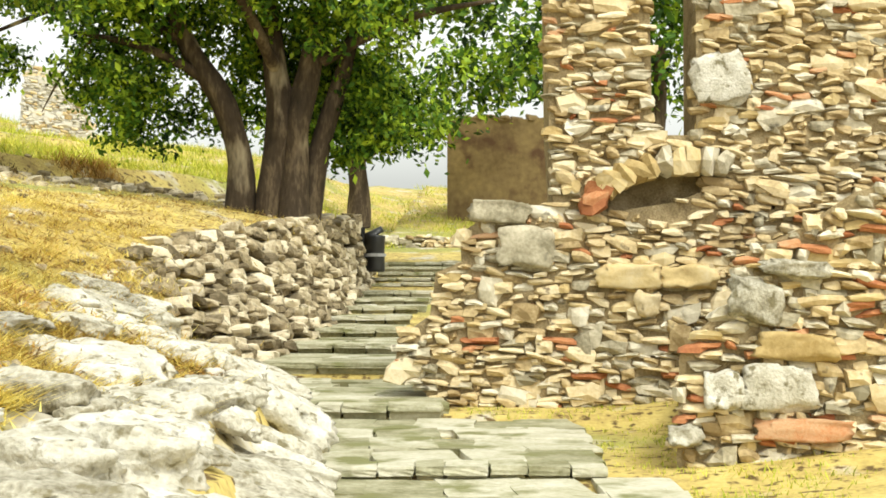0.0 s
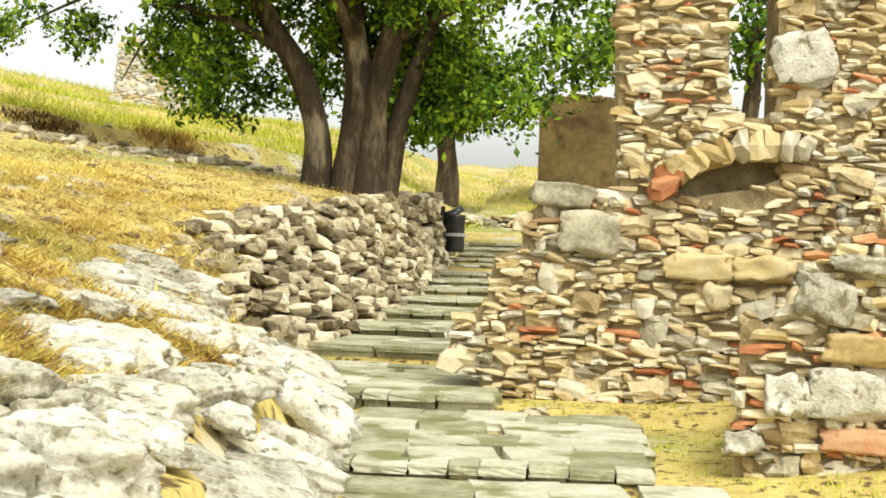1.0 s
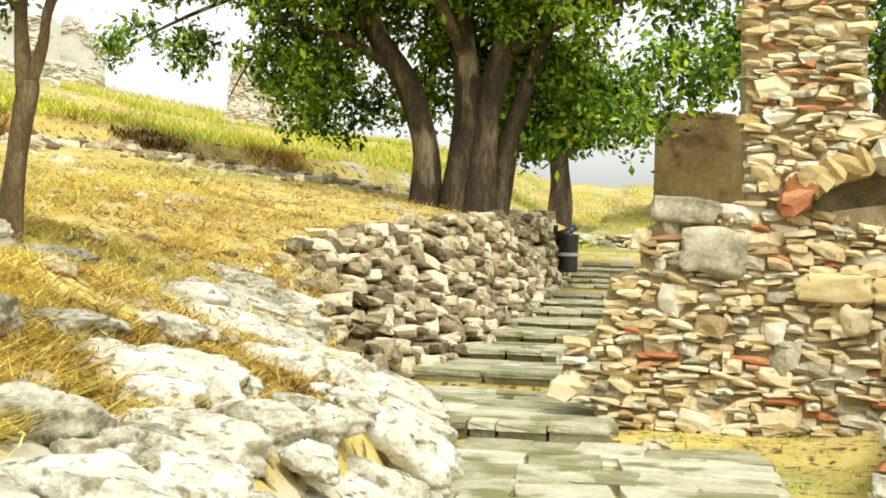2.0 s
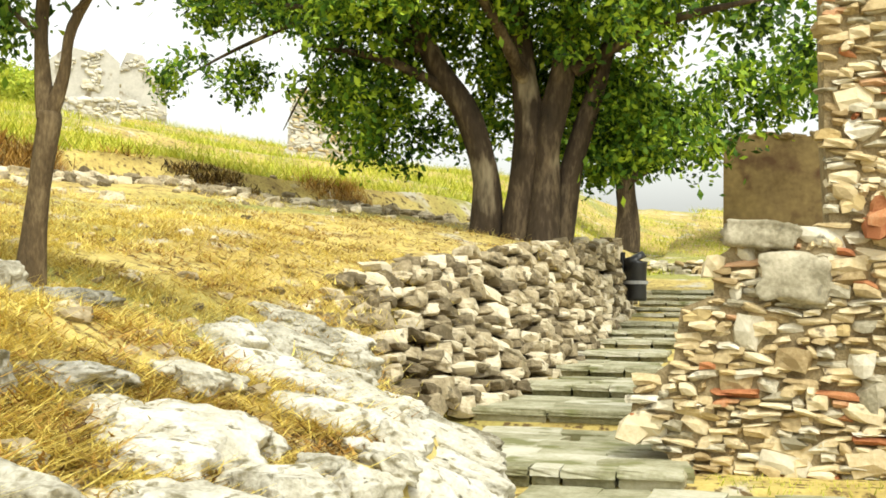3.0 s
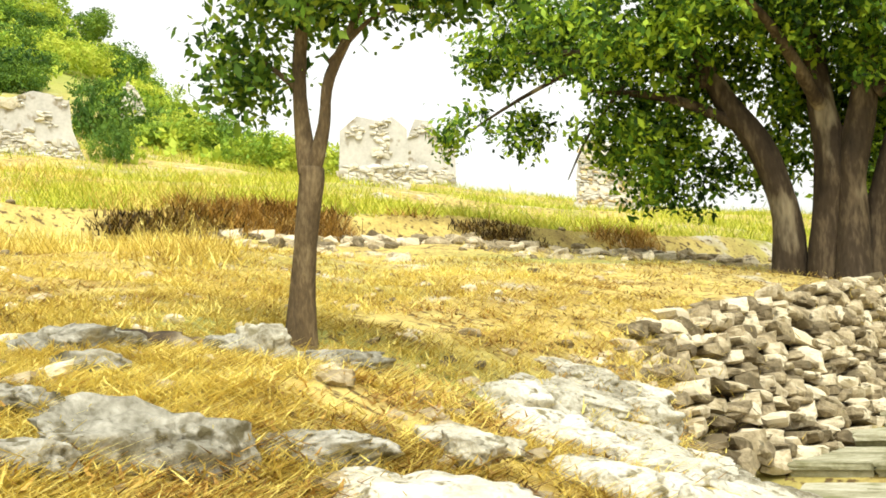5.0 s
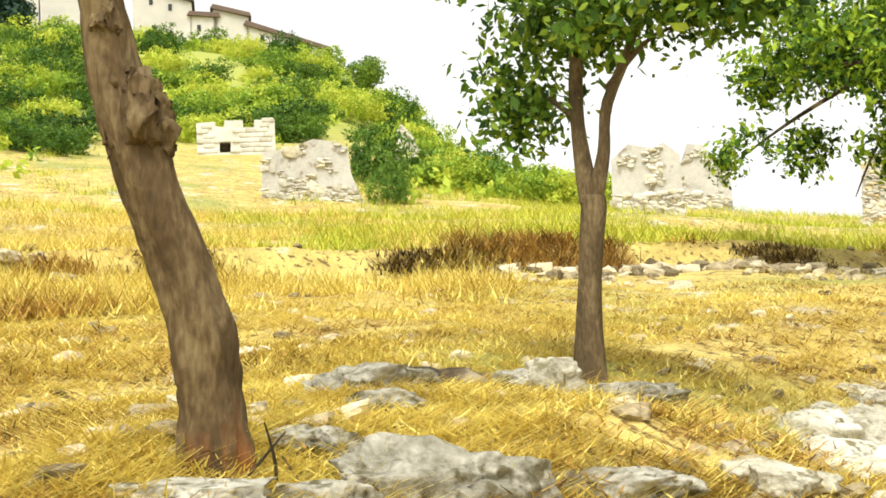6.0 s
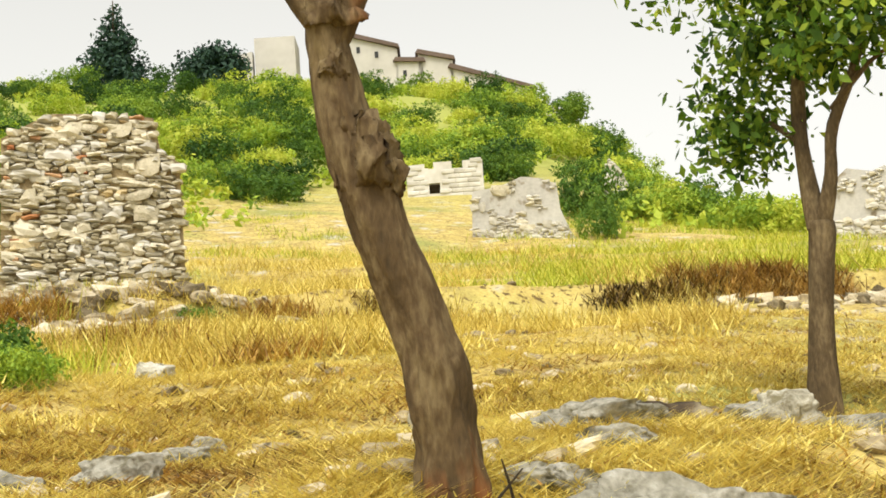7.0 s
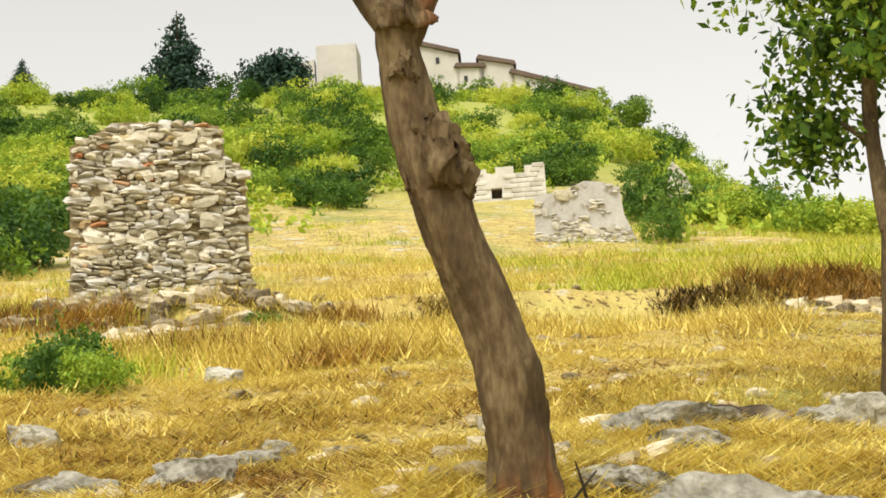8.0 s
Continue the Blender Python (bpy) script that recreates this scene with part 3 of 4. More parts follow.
def shade_tree(x, y, stems, boughs, blobs, leaves, size, label, seed, bark=None, spray=0.35, per=14, shell=0.55, leaf=None):
    """A tree: stems, boughs and a crown, in metres from its foot."""
    t = thing("tree", x, y, ground_at(x, y) - 0.1, label, "tree", "trees on the slope")
    for s in stems:
        limbs("trunk", [s], bark or M_BARKD, t, sides=12, lump=0.12)
    if boughs:
        for b in boughs:
            limbs("bough", [b], bark or M_BARKD, t, sides=8)
    part("crown", leaf_cloud("crown", blobs, leaves, size, leaf or M_LEAF, seed, spray=spray, per=per, shell=shell), t, "dense bright green leaves")
    return t


# the old tree with several stems above the wall
shade_tree(-4.1, 28.5,
           [([(-0.3, 0, 0), (-0.25, 0, 1.2), (-0.55, 0, 2.4), (-1.3, 0, 3.6), (-2.0, 0.2, 5.2)], [0.34, 0.27, 0.26, 0.22, 0.14]),
            ([(0.35, 0.2, -0.2), (0.5, 0.1, 1.0), (0.65, 0.1, 2.0), (0.5, 0.1, 3.2), (0.3, 0.2, 5.4)], [0.42, 0.34, 0.34, 0.26, 0.14]),
            ([(0.85, -0.1, -0.3), (0.95, 0, 1.2), (1.0, 0, 2.2), (1.3, 0.1, 3.6), (1.5, 0.2, 5.6)], [0.33, 0.27, 0.29, 0.24, 0.14]),
            ([(1.1, 0.3, -0.45), (1.35, 0.3, 1.2), (1.7, 0.3, 2.4), (2.2, 0.4, 4.2)], [0.28, 0.24, 0.2, 0.12])],
           [([(-1.4, 0, 3.8), (-3.6, -0.2, 4.7), (-6.3, 0, 5.0)], [0.13, 0.08, 0.02]), ([(-3.6, -0.2, 4.7), (-5.4, -0.2, 4.0), (-6.8, 0, 3.4)], [0.06, 0.04, 0.012]), ([(-3.0, -0.1, 4.3), (-4.0, 0, 3.2), (-4.5, 0, 2.3)], [0.05, 0.03, 0.01]), ([(-1.0, 0, 3.0), (-2.2, -0.5, 3.6), (-3.8, -0.8, 3.9)], [0.14, 0.09, 0.03]), ([(1.5, 0, 3.4), (3.2, -0.4, 4.2), (5.2, -0.5, 4.6)], [0.15, 0.1, 0.03]), ([(0.5, 0, 3.2), (0.0, -1.5, 4.4), (-0.4, -2.8, 5.0)], [0.15, 0.1, 0.03])],
           [(-3.0, 0, 3.2, 1.6, 2.0, 1.0), (-2.6, -1, 4.9, 2.2, 2.4, 1.5), (0.0, -1.4, 5.6, 2.6, 2.4, 1.6), (2.4, -0.6, 4.9, 2.0, 2.2, 1.7), (4.3, 0, 5.5, 1.8, 2.0, 0.9), (2.6, 0.4, 3.0, 0.9, 1.2, 0.9), (0.5, 0.5, 7.4, 4.4, 3.4, 1.8), (-4.8, 0, 5.3, 1.4, 1.6, 1.0), (1.0, 1.2, 3.6, 2.2, 1.2, 0.9), (3.4, 0.8, 2.6, 1.0, 1.2, 0.7), (0.2, 0.6, 4.6, 2.6, 1.6, 1.2), (-1.6, 0.8, 4.2, 1.4, 1.2, 0.9), (-2.3, 0.4, 2.5, 1.5, 1.4, 0.9), (-2.6, 0.2, 2.1, 0.9, 1.0, 0.7), (2.7, 0.6, 1.9, 1.0, 1.0, 0.7), (2.4, 0.9, 2.0, 1.1, 0.8, 0.9), (0.6, 1.3, 2.6, 1.9, 0.8, 1.1), (-1.2, 0.9, 2.0, 0.7, 0.6, 0.8), (1.8, 1.2, 1.5, 0.7, 0.6, 0.5), (0.4, 1.5, 3.4, 2.4, 0.8, 1.2), (-6.2, 0, 4.9, 1.0, 1.0, 0.6), (-6.7, 0, 3.5, 0.7, 0.8, 0.6), (-5.3, -0.3, 3.3, 0.8, 0.8, 0.5), (-4.4, 0, 2.3, 0.5, 0.5, 0.35), (-5.8, 0.2, 6.3, 1.1, 1.1, 0.6)],
           74000, 0.078, "large old tree with several dark stems and a dense green crown", 3, None, 0.55, 60, 0.3)
# a tree farther up the path, and one behind the ruined wall
shade_tree(-3.6, 56, [([(0, 0, 0), (0.05, 0, 1.6), (0, 0, 3.2), (0.2, 0, 5.0)], [0.55, 0.42, 0.38, 0.2])], [([(0, 0, 2.8), (1.8, 0, 3.8), (3.6, 0, 4.2)], [0.2, 0.12, 0.05])],
           [(0, 0, 5.4, 3.4, 3.0, 2.0), (2.6, 0, 4.2, 1.8, 1.8, 1.0), (-2.4, 0, 4.4, 2.0, 2.0, 1.2), (4.6, 0.5, 6.2, 2.4, 2, 1.6), (7.0, 0, 7.2, 2.6, 2.2, 1.4)], 7500, 0.17, "leafy green tree beside the path with a single trunk", 5, None, 0.7, 36, 0.4)
shade_tree(5.2, 34, [([(0, 0, 0), (0.1, 0, 2), (0.3, 0, 4), (0.4, 0, 6)], [0.3, 0.24, 0.2, 0.1])], [], [(0, 0, 6.4, 2.8, 2.4, 2.2), (-2.2, 0, 5.2, 1.8, 1.8, 1.4), (1.5, 0, 8.0, 2.8, 2.4, 1.8), (-4.2, 0, 7.4, 2.0, 2, 1.3)], 8500, 0.12, "green leafy tree seen through the gap in the ruined wall", 6, None, 0.7, 36, 0.4)

# the young forked tree and the leaning bare trunk
stree = shade_tree(-4.85, 11.75,
                   [([(-0.02, 0, 0), (0.02, 0, 0.5), (0.1, 0, 1.2), (0.12, 0, 1.45)], [0.13, 0.095, 0.085, 0.09]),
                    ([(0.1, 0, 1.4), (0.06, 0, 1.75), (0.05, 0, 2.3), (0.14, 0.05, 3.2)], [0.075, 0.06, 0.05, 0.03]),
                    ([(0.13, 0, 1.4), (0.24, 0, 1.75), (0.3, 0, 2.1), (0.5, 0.1, 2.6), (0.6, 0.1, 3.2)], [0.06, 0.045, 0.04, 0.03, 0.02])],
                   [([(0.06, 0, 2.0), (-0.3, 0, 2.3), (-0.6, 0.1, 2.4)], [0.025, 0.015, 0.006]), ([(0.3, 0, 2.2), (0.7, 0, 2.5), (1.1, 0, 2.5)], [0.025, 0.015, 0.006])],
                   [(-0.45, 0, 2.3, 0.42, 0.5, 0.35), (0.1, 0, 2.75, 0.7, 0.7, 0.4), (0.9, 0, 2.75, 0.6, 0.6, 0.3), (-0.1, 0, 3.4, 0.9, 0.9, 0.4), (0.9, 0.2, 3.4, 0.8, 0.8, 0.4), (1.35, 0.1, 2.75, 0.5, 0.5, 0.4), (-0.35, -0.1, 2.05, 0.3, 0.3, 0.2), (1.7, 0.2, 3.2, 0.6, 0.6, 0.4)],
                   12000, 0.042, "young forked tree with a thin brown trunk and airy leaves", 9, M_YOUNGBARK, 0.6, 12, 0.3, M_YOUNG)
btree = thing("tree", -3.72, 7.02, ground_at(-3.72, 7.02) - 0.08, "leaning bare brown tree trunk with a knotted burl", "tree", "trees on the slope")
# leaning trunk: the way it bends, in the plane across the view
SIDE, AWAY = Vector((-0.66, -0.75, 0)), Vector((-0.75, 0.66, 0))


def bent(pts):
    return [tuple(SIDE * a + Vector((0, 0, b))) for a, b in pts]


bole = limbs("trunk", [(bent([(-0.015, 0), (-0.02, 0.25), (-0.002, 0.48), (0.045, 0.72), (0.122, 0.98), (0.215, 1.3), (0.298, 1.58), (0.355, 1.93), (0.37, 2.05)]), [0.14, 0.122, 0.118, 0.114, 0.112, 0.114, 0.092, 0.08, 0.08])], M_BARK, btree, sides=40, lump=0.12, seg=14, gnarl=0.13)
for line in ((bent([(0.34, 1.9), (0.22, 2.12), (0.1, 2.3), (0.0, 3.0)]), [0.07, 0.055, 0.05, 0.03]), (bent([(0.36, 1.97), (0.5, 2.2), (0.7, 2.8)]), [0.06, 0.05, 0.03])):
    limbs("bough", [line], M_BARK, btree, sides=20, seg=8, gnarl=0.14)
for a, b, away, w, h, k in ((0.2, 1.42, 0.06, 0.15, 0.24, 91), (0.13, 1.34, 0.05, 0.1, 0.12, 92), (0.24, 1.55, 0.05, 0.11, 0.12, 93), (0.3, 1.36, 0.04, 0.08, 0.2, 95), (0.31, 2.03, 0.03, 0.17, 0.16, 96), (0.33, 1.8, 0.05, 0.09, 0.12, 97)):
    knot = stone_mesh("burl", k, M_BARK, 0.2, 0.35, 9, 0.12)
    part("burl", knot, bole, "knotted grey-brown burl", Matrix.Translation(SIDE * a + Vector((0, 0, b)) - AWAY * away) @ Matrix.Diagonal((w, w, h, 1)))

for x, y, rz, lean_ in ((-3.42, 7.05, 20, 28), (-3.5, 6.9, 140, 50), (-3.3, 7.2, 260, 60)):
    vs, fs = tube([(0, 0, 0), (0.03, 0.01, 0.14), (0.02, 0.03, 0.3)], [0.009, 0.007, 0.003], 6, 0)
    twig = new("twig", mesh("twig", vs, fs, M_BARKD))
    twig.matrix_basis = pose(x, y, ground_at(x, y) - 0.02, lean_, 0, rz)
    tagged(twig, "dry broken twig sticking out of the straw", "twig")

# ---- boulders ----
GREY_ROCKS = (
    (-3.1, 7.65, 0.82, 0.4, 0.36, 55, 0),
    (-3.35, 6.55, 0.6, 0.3, 0.16, 35, 1),
    (-3.2, 7.02, 0.5, 0.3, 0.2, 42, 2),
    (-3.75, 7.6, 0.4, 0.26, 0.16, 42, 5),
    (-4.75, 9.2, 0.6, 0.4, 0.28, 30, 3),
    (-4.1, 10.85, 0.65, 0.4, 0.18, 30, 4),
    (-4.5, 10.4, 0.45, 0.35, 0.2, 0, 5),
    (-2.85, 8.55, 0.55, 0.4, 0.22, 30, 3),
    (-4.2, 8.7, 0.36, 0.28, 0.16, 10, 2),
    (-5.5, 6.7, 0.42, 0.3, 0.22, 60, 1),
    (-5.9, 6.35, 0.42, 0.3, 0.2, 20, 0),
    (-6.5, 7.65, 0.36, 0.28, 0.16, 0, 4),
)
for x, y, w, d, h, turn, k in GREY_ROCKS:
    boulder(x, y, w, d, h, turn, 0.42, k, "grey lichened rock half buried in the straw", grey=True)
g = random.Random(12)
y = 4.6
while y < 15.8:
    edge_x = float(np.interp(y, LEFT_Y, LEFT_X))
    reach = 1.5 if y < 12 else 2.1
    x = edge_x + 0.05
    while x > edge_x - reach:
        w = g.uniform(0.35, 0.9)
        if g.random() < 0.86 - 0.45 * (edge_x - x) / reach:
            boulder(x - w * 0.3, y + g.uniform(-0.15, 0.15), w * 0.98, w * g.uniform(0.5, 0.75), w * g.uniform(0.3, 0.5), g.uniform(-16, 16), g.uniform(0.3, 0.42), g.randrange(8), "broad pale limestone bedrock slab bedded in the bank", lie=0.25)
        x -= w * g.uniform(0.8, 1.0)
    y += g.uniform(0.4, 0.55)
for i in range(70):
    y = g.uniform(5.0, 15.8)
    x = float(np.interp(y, LEFT_Y, LEFT_X)) + 0.15 - 1.8 * g.random()
    w = g.uniform(0.14, 0.36)
    boulder(x, y, w, w * g.uniform(0.6, 0.95), w * g.uniform(0.4, 0.6), g.uniform(0, 180), 0.2, i, "small pale limestone block lying on the bedrock")
for x, y, w in ((-3.0, 12.2, 0.9), (-3.4, 13.2, 0.9), (-3.2, 14.2, 1.0), (-3.8, 14.6, 0.9), (-4.1, 15.4, 0.8), (-3.6, 15.5, 0.9), (-2.75, 11.5, 0.8), (-3.9, 13.9, 0.7), (-2.9, 13.4, 0.8)):
    boulder(x, y, w, w * 0.7, 0.2, g.uniform(-20, 20), 0.36, g.randrange(8), "flat pale limestone slab among the straw", lie=0.7)
for x, y, w in ((-8.0, 7.1, 0.26), (-7.0, 8.2, 0.2), (-5.6, 8.8, 0.25), (-10.3, 9.9, 0.3), (-4.33, 10.4, 0.4)):
    boulder(x, y, w, w * 0.8, w * 0.7, 400 * w, 0.25, int(w * 90), "small pale rock lying in the straw")
for x, y, w in ((-5.0, 10.1, 0.5),):
    clod = new("earth_clod", rock_mesh("earth_clod", int(-x * 9), M_BARKD, 9, 8, 0.1))
    clod.matrix_basis = pose(x, y, ground_at(x, y) + 0.03, 0, 0, 60 * w) @ Matrix.Diagonal((w, w * 0.7, w * 0.42, 1))
    tagged(clod, "dark clod of earth with dry roots on the slope", "earth clod")

# ---- litter bin ----
bin_ = thing("litter_bin", -1.72, 33.6, 1.3, "black litter bin hung on a dark post by the steps", "litter bin")
vs, fs = tube([(-0.3, 0, 0), (-0.3, 0, 1.5)], [0.06, 0.06], 8, 0)
part("post", mesh("post", vs, fs, M_DARK), bin_)
vs, fs = tube([(0, 0, 0.4), (0, 0, 0.45), (0, 0, 1.25), (0.02, 0, 1.3)], [0.22, 0.25, 0.27, 0.25], 14, 0.05)
part("bag", mesh("bag", vs, fs, M_DARK, True), bin_, "black plastic bag")
bm = bmesh.new()
bmesh.ops.create_cone(bm, cap_ends=False, segments=20, radius1=0.285, radius2=0.285, depth=0.08)
part("ring", from_bm("ring", bm, M_IRON), bin_, "grey metal ring", pose(0, 0, 0.8))

# ---- brown plastered ruin at the head of the steps ----
block = thing("ruined_house", 2.6, 60, ground_at(2.6, 60) - 0.5, "square brown plastered ruin wall with a jagged top", "ruin")
part("wall", core_prism("block", [(-2.4, -1), (2.6, -1), (2.6, 5.0), (2.0, 5.2), (0.6, 5.1), (-0.6, 5.25), (-1.9, 5.15), (-2.4, 4.85)], 3.0, M_PLASTER), block)

for x, z in ((-2.1, 4.95), (-1.6, 5.2), (-1.0, 5.2), (-0.4, 5.25), (0.2, 5.2), (0.8, 5.1), (1.5, 5.2), (2.2, 5.15)):
    part("coping_stone", STONES["brown"][int(abs(x) * 3) % 8], block, "weathered brown coping stone", pose(x, 0.25, z, 0, 4 * x, 8 * x) @ Matrix.Diagonal((0.62, 0.6, 0.28, 1)))

# ---- ruins on the slope ----
def ruin(name, x, y, rz, outline, label, thick=0.7, high=(0.12, 0.3), wide=(0.25, 0.7), mix=(("lime", 0.7), ("tan", 0.3)), seed=1, depth=0.35, z=None, skip=None, singles=0, core=None):
    t = thing(name, x, y, ground_at(x, y) - 0.3 if z is None else z, label, "ruin", rz=rz)
    part("core", core_prism("ruin_core", outline, thick, core or M_MORTAR), t)
    rubble(t, courses(outline, seed, high, wide, mix, skip), depth, singles, nearest=lambda i: i[1])
    return t


ruin("ruined_wall", -22.5, 16.1, 57, [(-1.65, -0.6), (1.9, -0.6), (1.85, 2.95), (1.5, 3.2), (1.38, 3.85), (0.5, 3.95), (-0.5, 3.97), (-0.8, 3.85), (-1.45, 3.5), (-1.5, 1.0)], "tall fragment of a pale rubble stone wall with small holes", 0.9, (0.055, 0.12), (0.1, 0.32), (("lime", 0.66), ("pale", 0.26), ("tan", 0.05), ("red", 0.03)), 12, singles=300, core=M_MORTAR, depth=0.24, skip=lambda x, z: min(math.hypot(x - a, (z - b) * 0.8) for a, b in ((-0.94, 2.6), (0.75, 2.75), (0.9, 1.7), (-1.5, 0.6))) < 0.12)
FINE = {"high": (0.07, 0.15), "wide": (0.1, 0.34), "depth": 0.16, "core": M_GREYPLASTER}


def bare(seed, low):
    """Plaster still covers the wall above a height, but for patches."""
    return lambda x, z: z > low and noise.noise((x * 1.6, z * 1.6, seed)) < 0.18


ruin("ruined_wall", -31.4, 38.3, 42, [(-1.75, -0.7), (2.6, -0.9), (1.8, 0.4), (1.5, 1.2), (1.42, 2.15), (0.8, 2.4), (0.2, 2.5), (-0.6, 2.2), (-1.6, 2.1)], "broken grey plastered stone ruin in the dry grass", 1.2, seed=13, mix=(("pale", 0.8), ("lime", 0.2)), skip=bare(2, 0.75), **FINE)
ruin("ruined_wall", -20.8, 43.4, 26, [(-1.2, -0.4), (1.2, -0.4), (1.2, 2.3), (0.7, 2.75), (0.3, 2.6), (-0.5, 2.8), (-1.1, 2.3)], "pale stone ruin stump on the green slope", 1.0, seed=14, mix=(("pale", 0.7), ("lime", 0.3)), skip=bare(5, 1.1), **FINE)
ruin("ruined_wall", -25.4, 57.7, 26, [(-1.3, -0.5), (1.2, -0.5), (1.2, 1.9), (0.5, 2.6), (0.1, 3.3), (-0.6, 3.4), (-1.0, 2.4)], "pointed pale stone ruin on the green slope", 1.0, seed=15, mix=(("pale", 0.8), ("lime", 0.2)), skip=bare(8, 1.0), **FINE)

# white house
house = thing("white_house", -50.8, 54.1, ground_at(-50.8, 54.1) - 0.7, "small pale stone house without a roof", "house", rz=45)
HOUSE_FRONT = (
    [(-2.1, -0.8), (-0.9, -0.8), (-0.9, 2.3), (-1.1, 2.3), (-1.1, 2.55), (-2.1, 2.5)],
    [(-0.9, -0.8), (-0.3, -0.8), (-0.3, 0.85), (-0.9, 0.85)],
    [(-0.9, 1.45), (-0.3, 1.45), (-0.3, 2.6), (-0.6, 2.62), (-0.6, 2.25), (-0.9, 2.25)],
    [(-0.3, -0.8), (2.1, -0.8), (2.1, 2.6), (1.0, 2.6), (1.0, 2.2), (0.4, 2.2), (0.4, 2.6), (-0.3, 2.6)],
)
laid = []
for k, outline in enumerate(HOUSE_FRONT):
    part("wall", core_prism("house_front", outline, 0.5, M_FARSTONE), house)
    for row in range(13):
        z = -0.8 + 0.27 * row
        x = -2.1 - 0.3 * (row % 2)
        while x < 2.1:
            w = 0.62 + 0.25 * noise.noise((x * 3, row * 1.7, 5))
            if inside(outline, x + w / 2, z + 0.13) and inside(outline, x + 0.08, z + 0.13) and inside(outline, x + w - 0.08, z + 0.13):
                laid.append((x + w / 2, z + 0.13, w * 0.97, 0.25))
            x += w
BLOCKS = [stone_mesh("ashlar", 820 + i, M_FARSTONE, 0.95, 0.05, 2) for i in range(4)]
for k, (x, z, w, h) in enumerate(laid):
    part("stone_block", BLOCKS[k % 4], house, m=Matrix.Translation((x, 0.02, z)) @ Matrix.Diagonal((w, 0.16, h, 1)))
for x in (-2.1, 1.6):
    part("wall", core_prism("house_side", [(x, -0.8), (x + 0.5, -0.8), (x + 0.5, 2.4), (x, 2.3)], 3.5, M_FARSTONE), house, m=pose(0, 0.5, 0))
# added dark slab close behind the front: paints the window's dim interior
part("wall", core_prism("window_shade_slab", [(-1.6, -0.8), (1.6, -0.8), (1.6, 2.4), (-1.6, 2.3)], 0.5, M_GAPSHADE), house, m=pose(0, 0.9, 0))

# ---- castle on the ridge ----
castle = thing("castle", -203, 203, 0, "pale stone castle ranges with dark roofs along the ridge", "castle", rz=46)


def block_at(a, b, z0, z1, z2, deep, roof=True):
    made_wall = part("wall", core_prism("castle_wall", [(a, z0), (b, z0), (b, z2), (a, z1)], deep, M_CASTLE), castle)
    if roof:
        part("roof", core_prism("castle_roof", [(a - 0.6, z1), (b + 0.6, z2), (b + 0.3, z2 + 0.9), (a, z1 + 0.9)], deep + 1.5, M_ROOF), castle, m=pose(0, -0.8, 0))
    return made_wall


block_at(-38, -29, 70, 95.5, 95.5, 10, False)
east = block_at(-19, -6.5, 70, 95, 91, 12)
mid = block_at(-7, -1, 68, 88, 87.5, 9)
block_at(-2, 5.6, 66, 89.5, 87.5, 12)
west = block_at(5, 23, 62, 85.8, 79.5, 10)
block_at(22.5, 28.5, 60, 77, 75, 8, False)
for a, b, za, zb in ((-44, -38.5, 91.5, 92.5), (-51, -47, 88.5, 91.0), (-56, -52.5, 88.5, 87.0), (-71, -66, 85.5, 87.0)):
    block_at(a, b, 66, za, zb, 3, False)
for x, z in ((-15.5, 90.5), (-11.5, 89.2), (-5.5, 84.5), (8, 82), (11.5, 80.5), (15, 79)):
    part("window", core_prism("castle_window", [(x, z), (x + 0.8, z), (x + 0.8, z + 1.4), (x, z + 1.4)], 0.3, M_DARK), east if x < -4 else mid if x < 2 else west, m=pose(0, -0.15, 0))

# ---- scrub on the hill ----
def lumps(seed):
    g_ = random.Random(seed)
    return [(0, 0, 0.35, 0.8, 0.8, 0.45)] + [(g_.uniform(-0.6, 0.6), g_.uniform(-0.6, 0.6), g_.uniform(0.3, 0.75), g_.uniform(0.25, 0.5), g_.uniform(0.25, 0.5), g_.uniform(0.2, 0.35)) for _ in range(6)]


SCRUB = [leaf_cloud("scrub_bush", lumps(i), 3600, 0.042, M_SCRUB, 50 + i, shell=0.78) for i in range(6)]
SCRUBD = [leaf_cloud("scrub_bush", lumps(20 + i), 3600, 0.042, M_DARKSCRUB, 60 + i, shell=0.78) for i in range(4)]


def bush(x, y, w, h, dark=False, label="rounded green scrub bush on the hillside"):
    ob = new("scrub_bush", (SCRUBD if dark else SCRUB)[int(rng.integers(4 if dark else 6))])
    ob.matrix_basis = pose(x, y, ground_at(x, y) - 0.1 * h, 0, 0, float(rng.uniform(0, 360))) @ Matrix.Diagonal((w, w, h, 1))
    return tagged(ob, label, "bush", "scrub on the hill")


n_bush = 0
while n_bush < 270:
    az, far = radians(rng.uniform(34, 76)), 62 * (4.2 ** rng.random())
    x, y = -far * math.sin(az), far * math.cos(az)
    if abs(math.degrees(az) - 43) < 7 and far < 82:
        continue
    w = rng.uniform(1.5, 3.2) * (far / 80) ** 0.5
    bush(x, y, w, w * rng.uniform(0.7, 1.05), rng.random() < 0.25)
    n_bush += 1


for x, y, w in ((-36, 18, 2.2), (-39, 20, 2.6), (-34.5, 15.5, 1.8), (-41, 17, 2.6), (-44, 24, 3.0), (-38, 14.5, 2.2), (-47, 28, 2.8), (-43, 29, 2.4)):
    bush(x, y, w, w * 0.9, w > 2.5, "dense green bush behind the tall ruined wall")


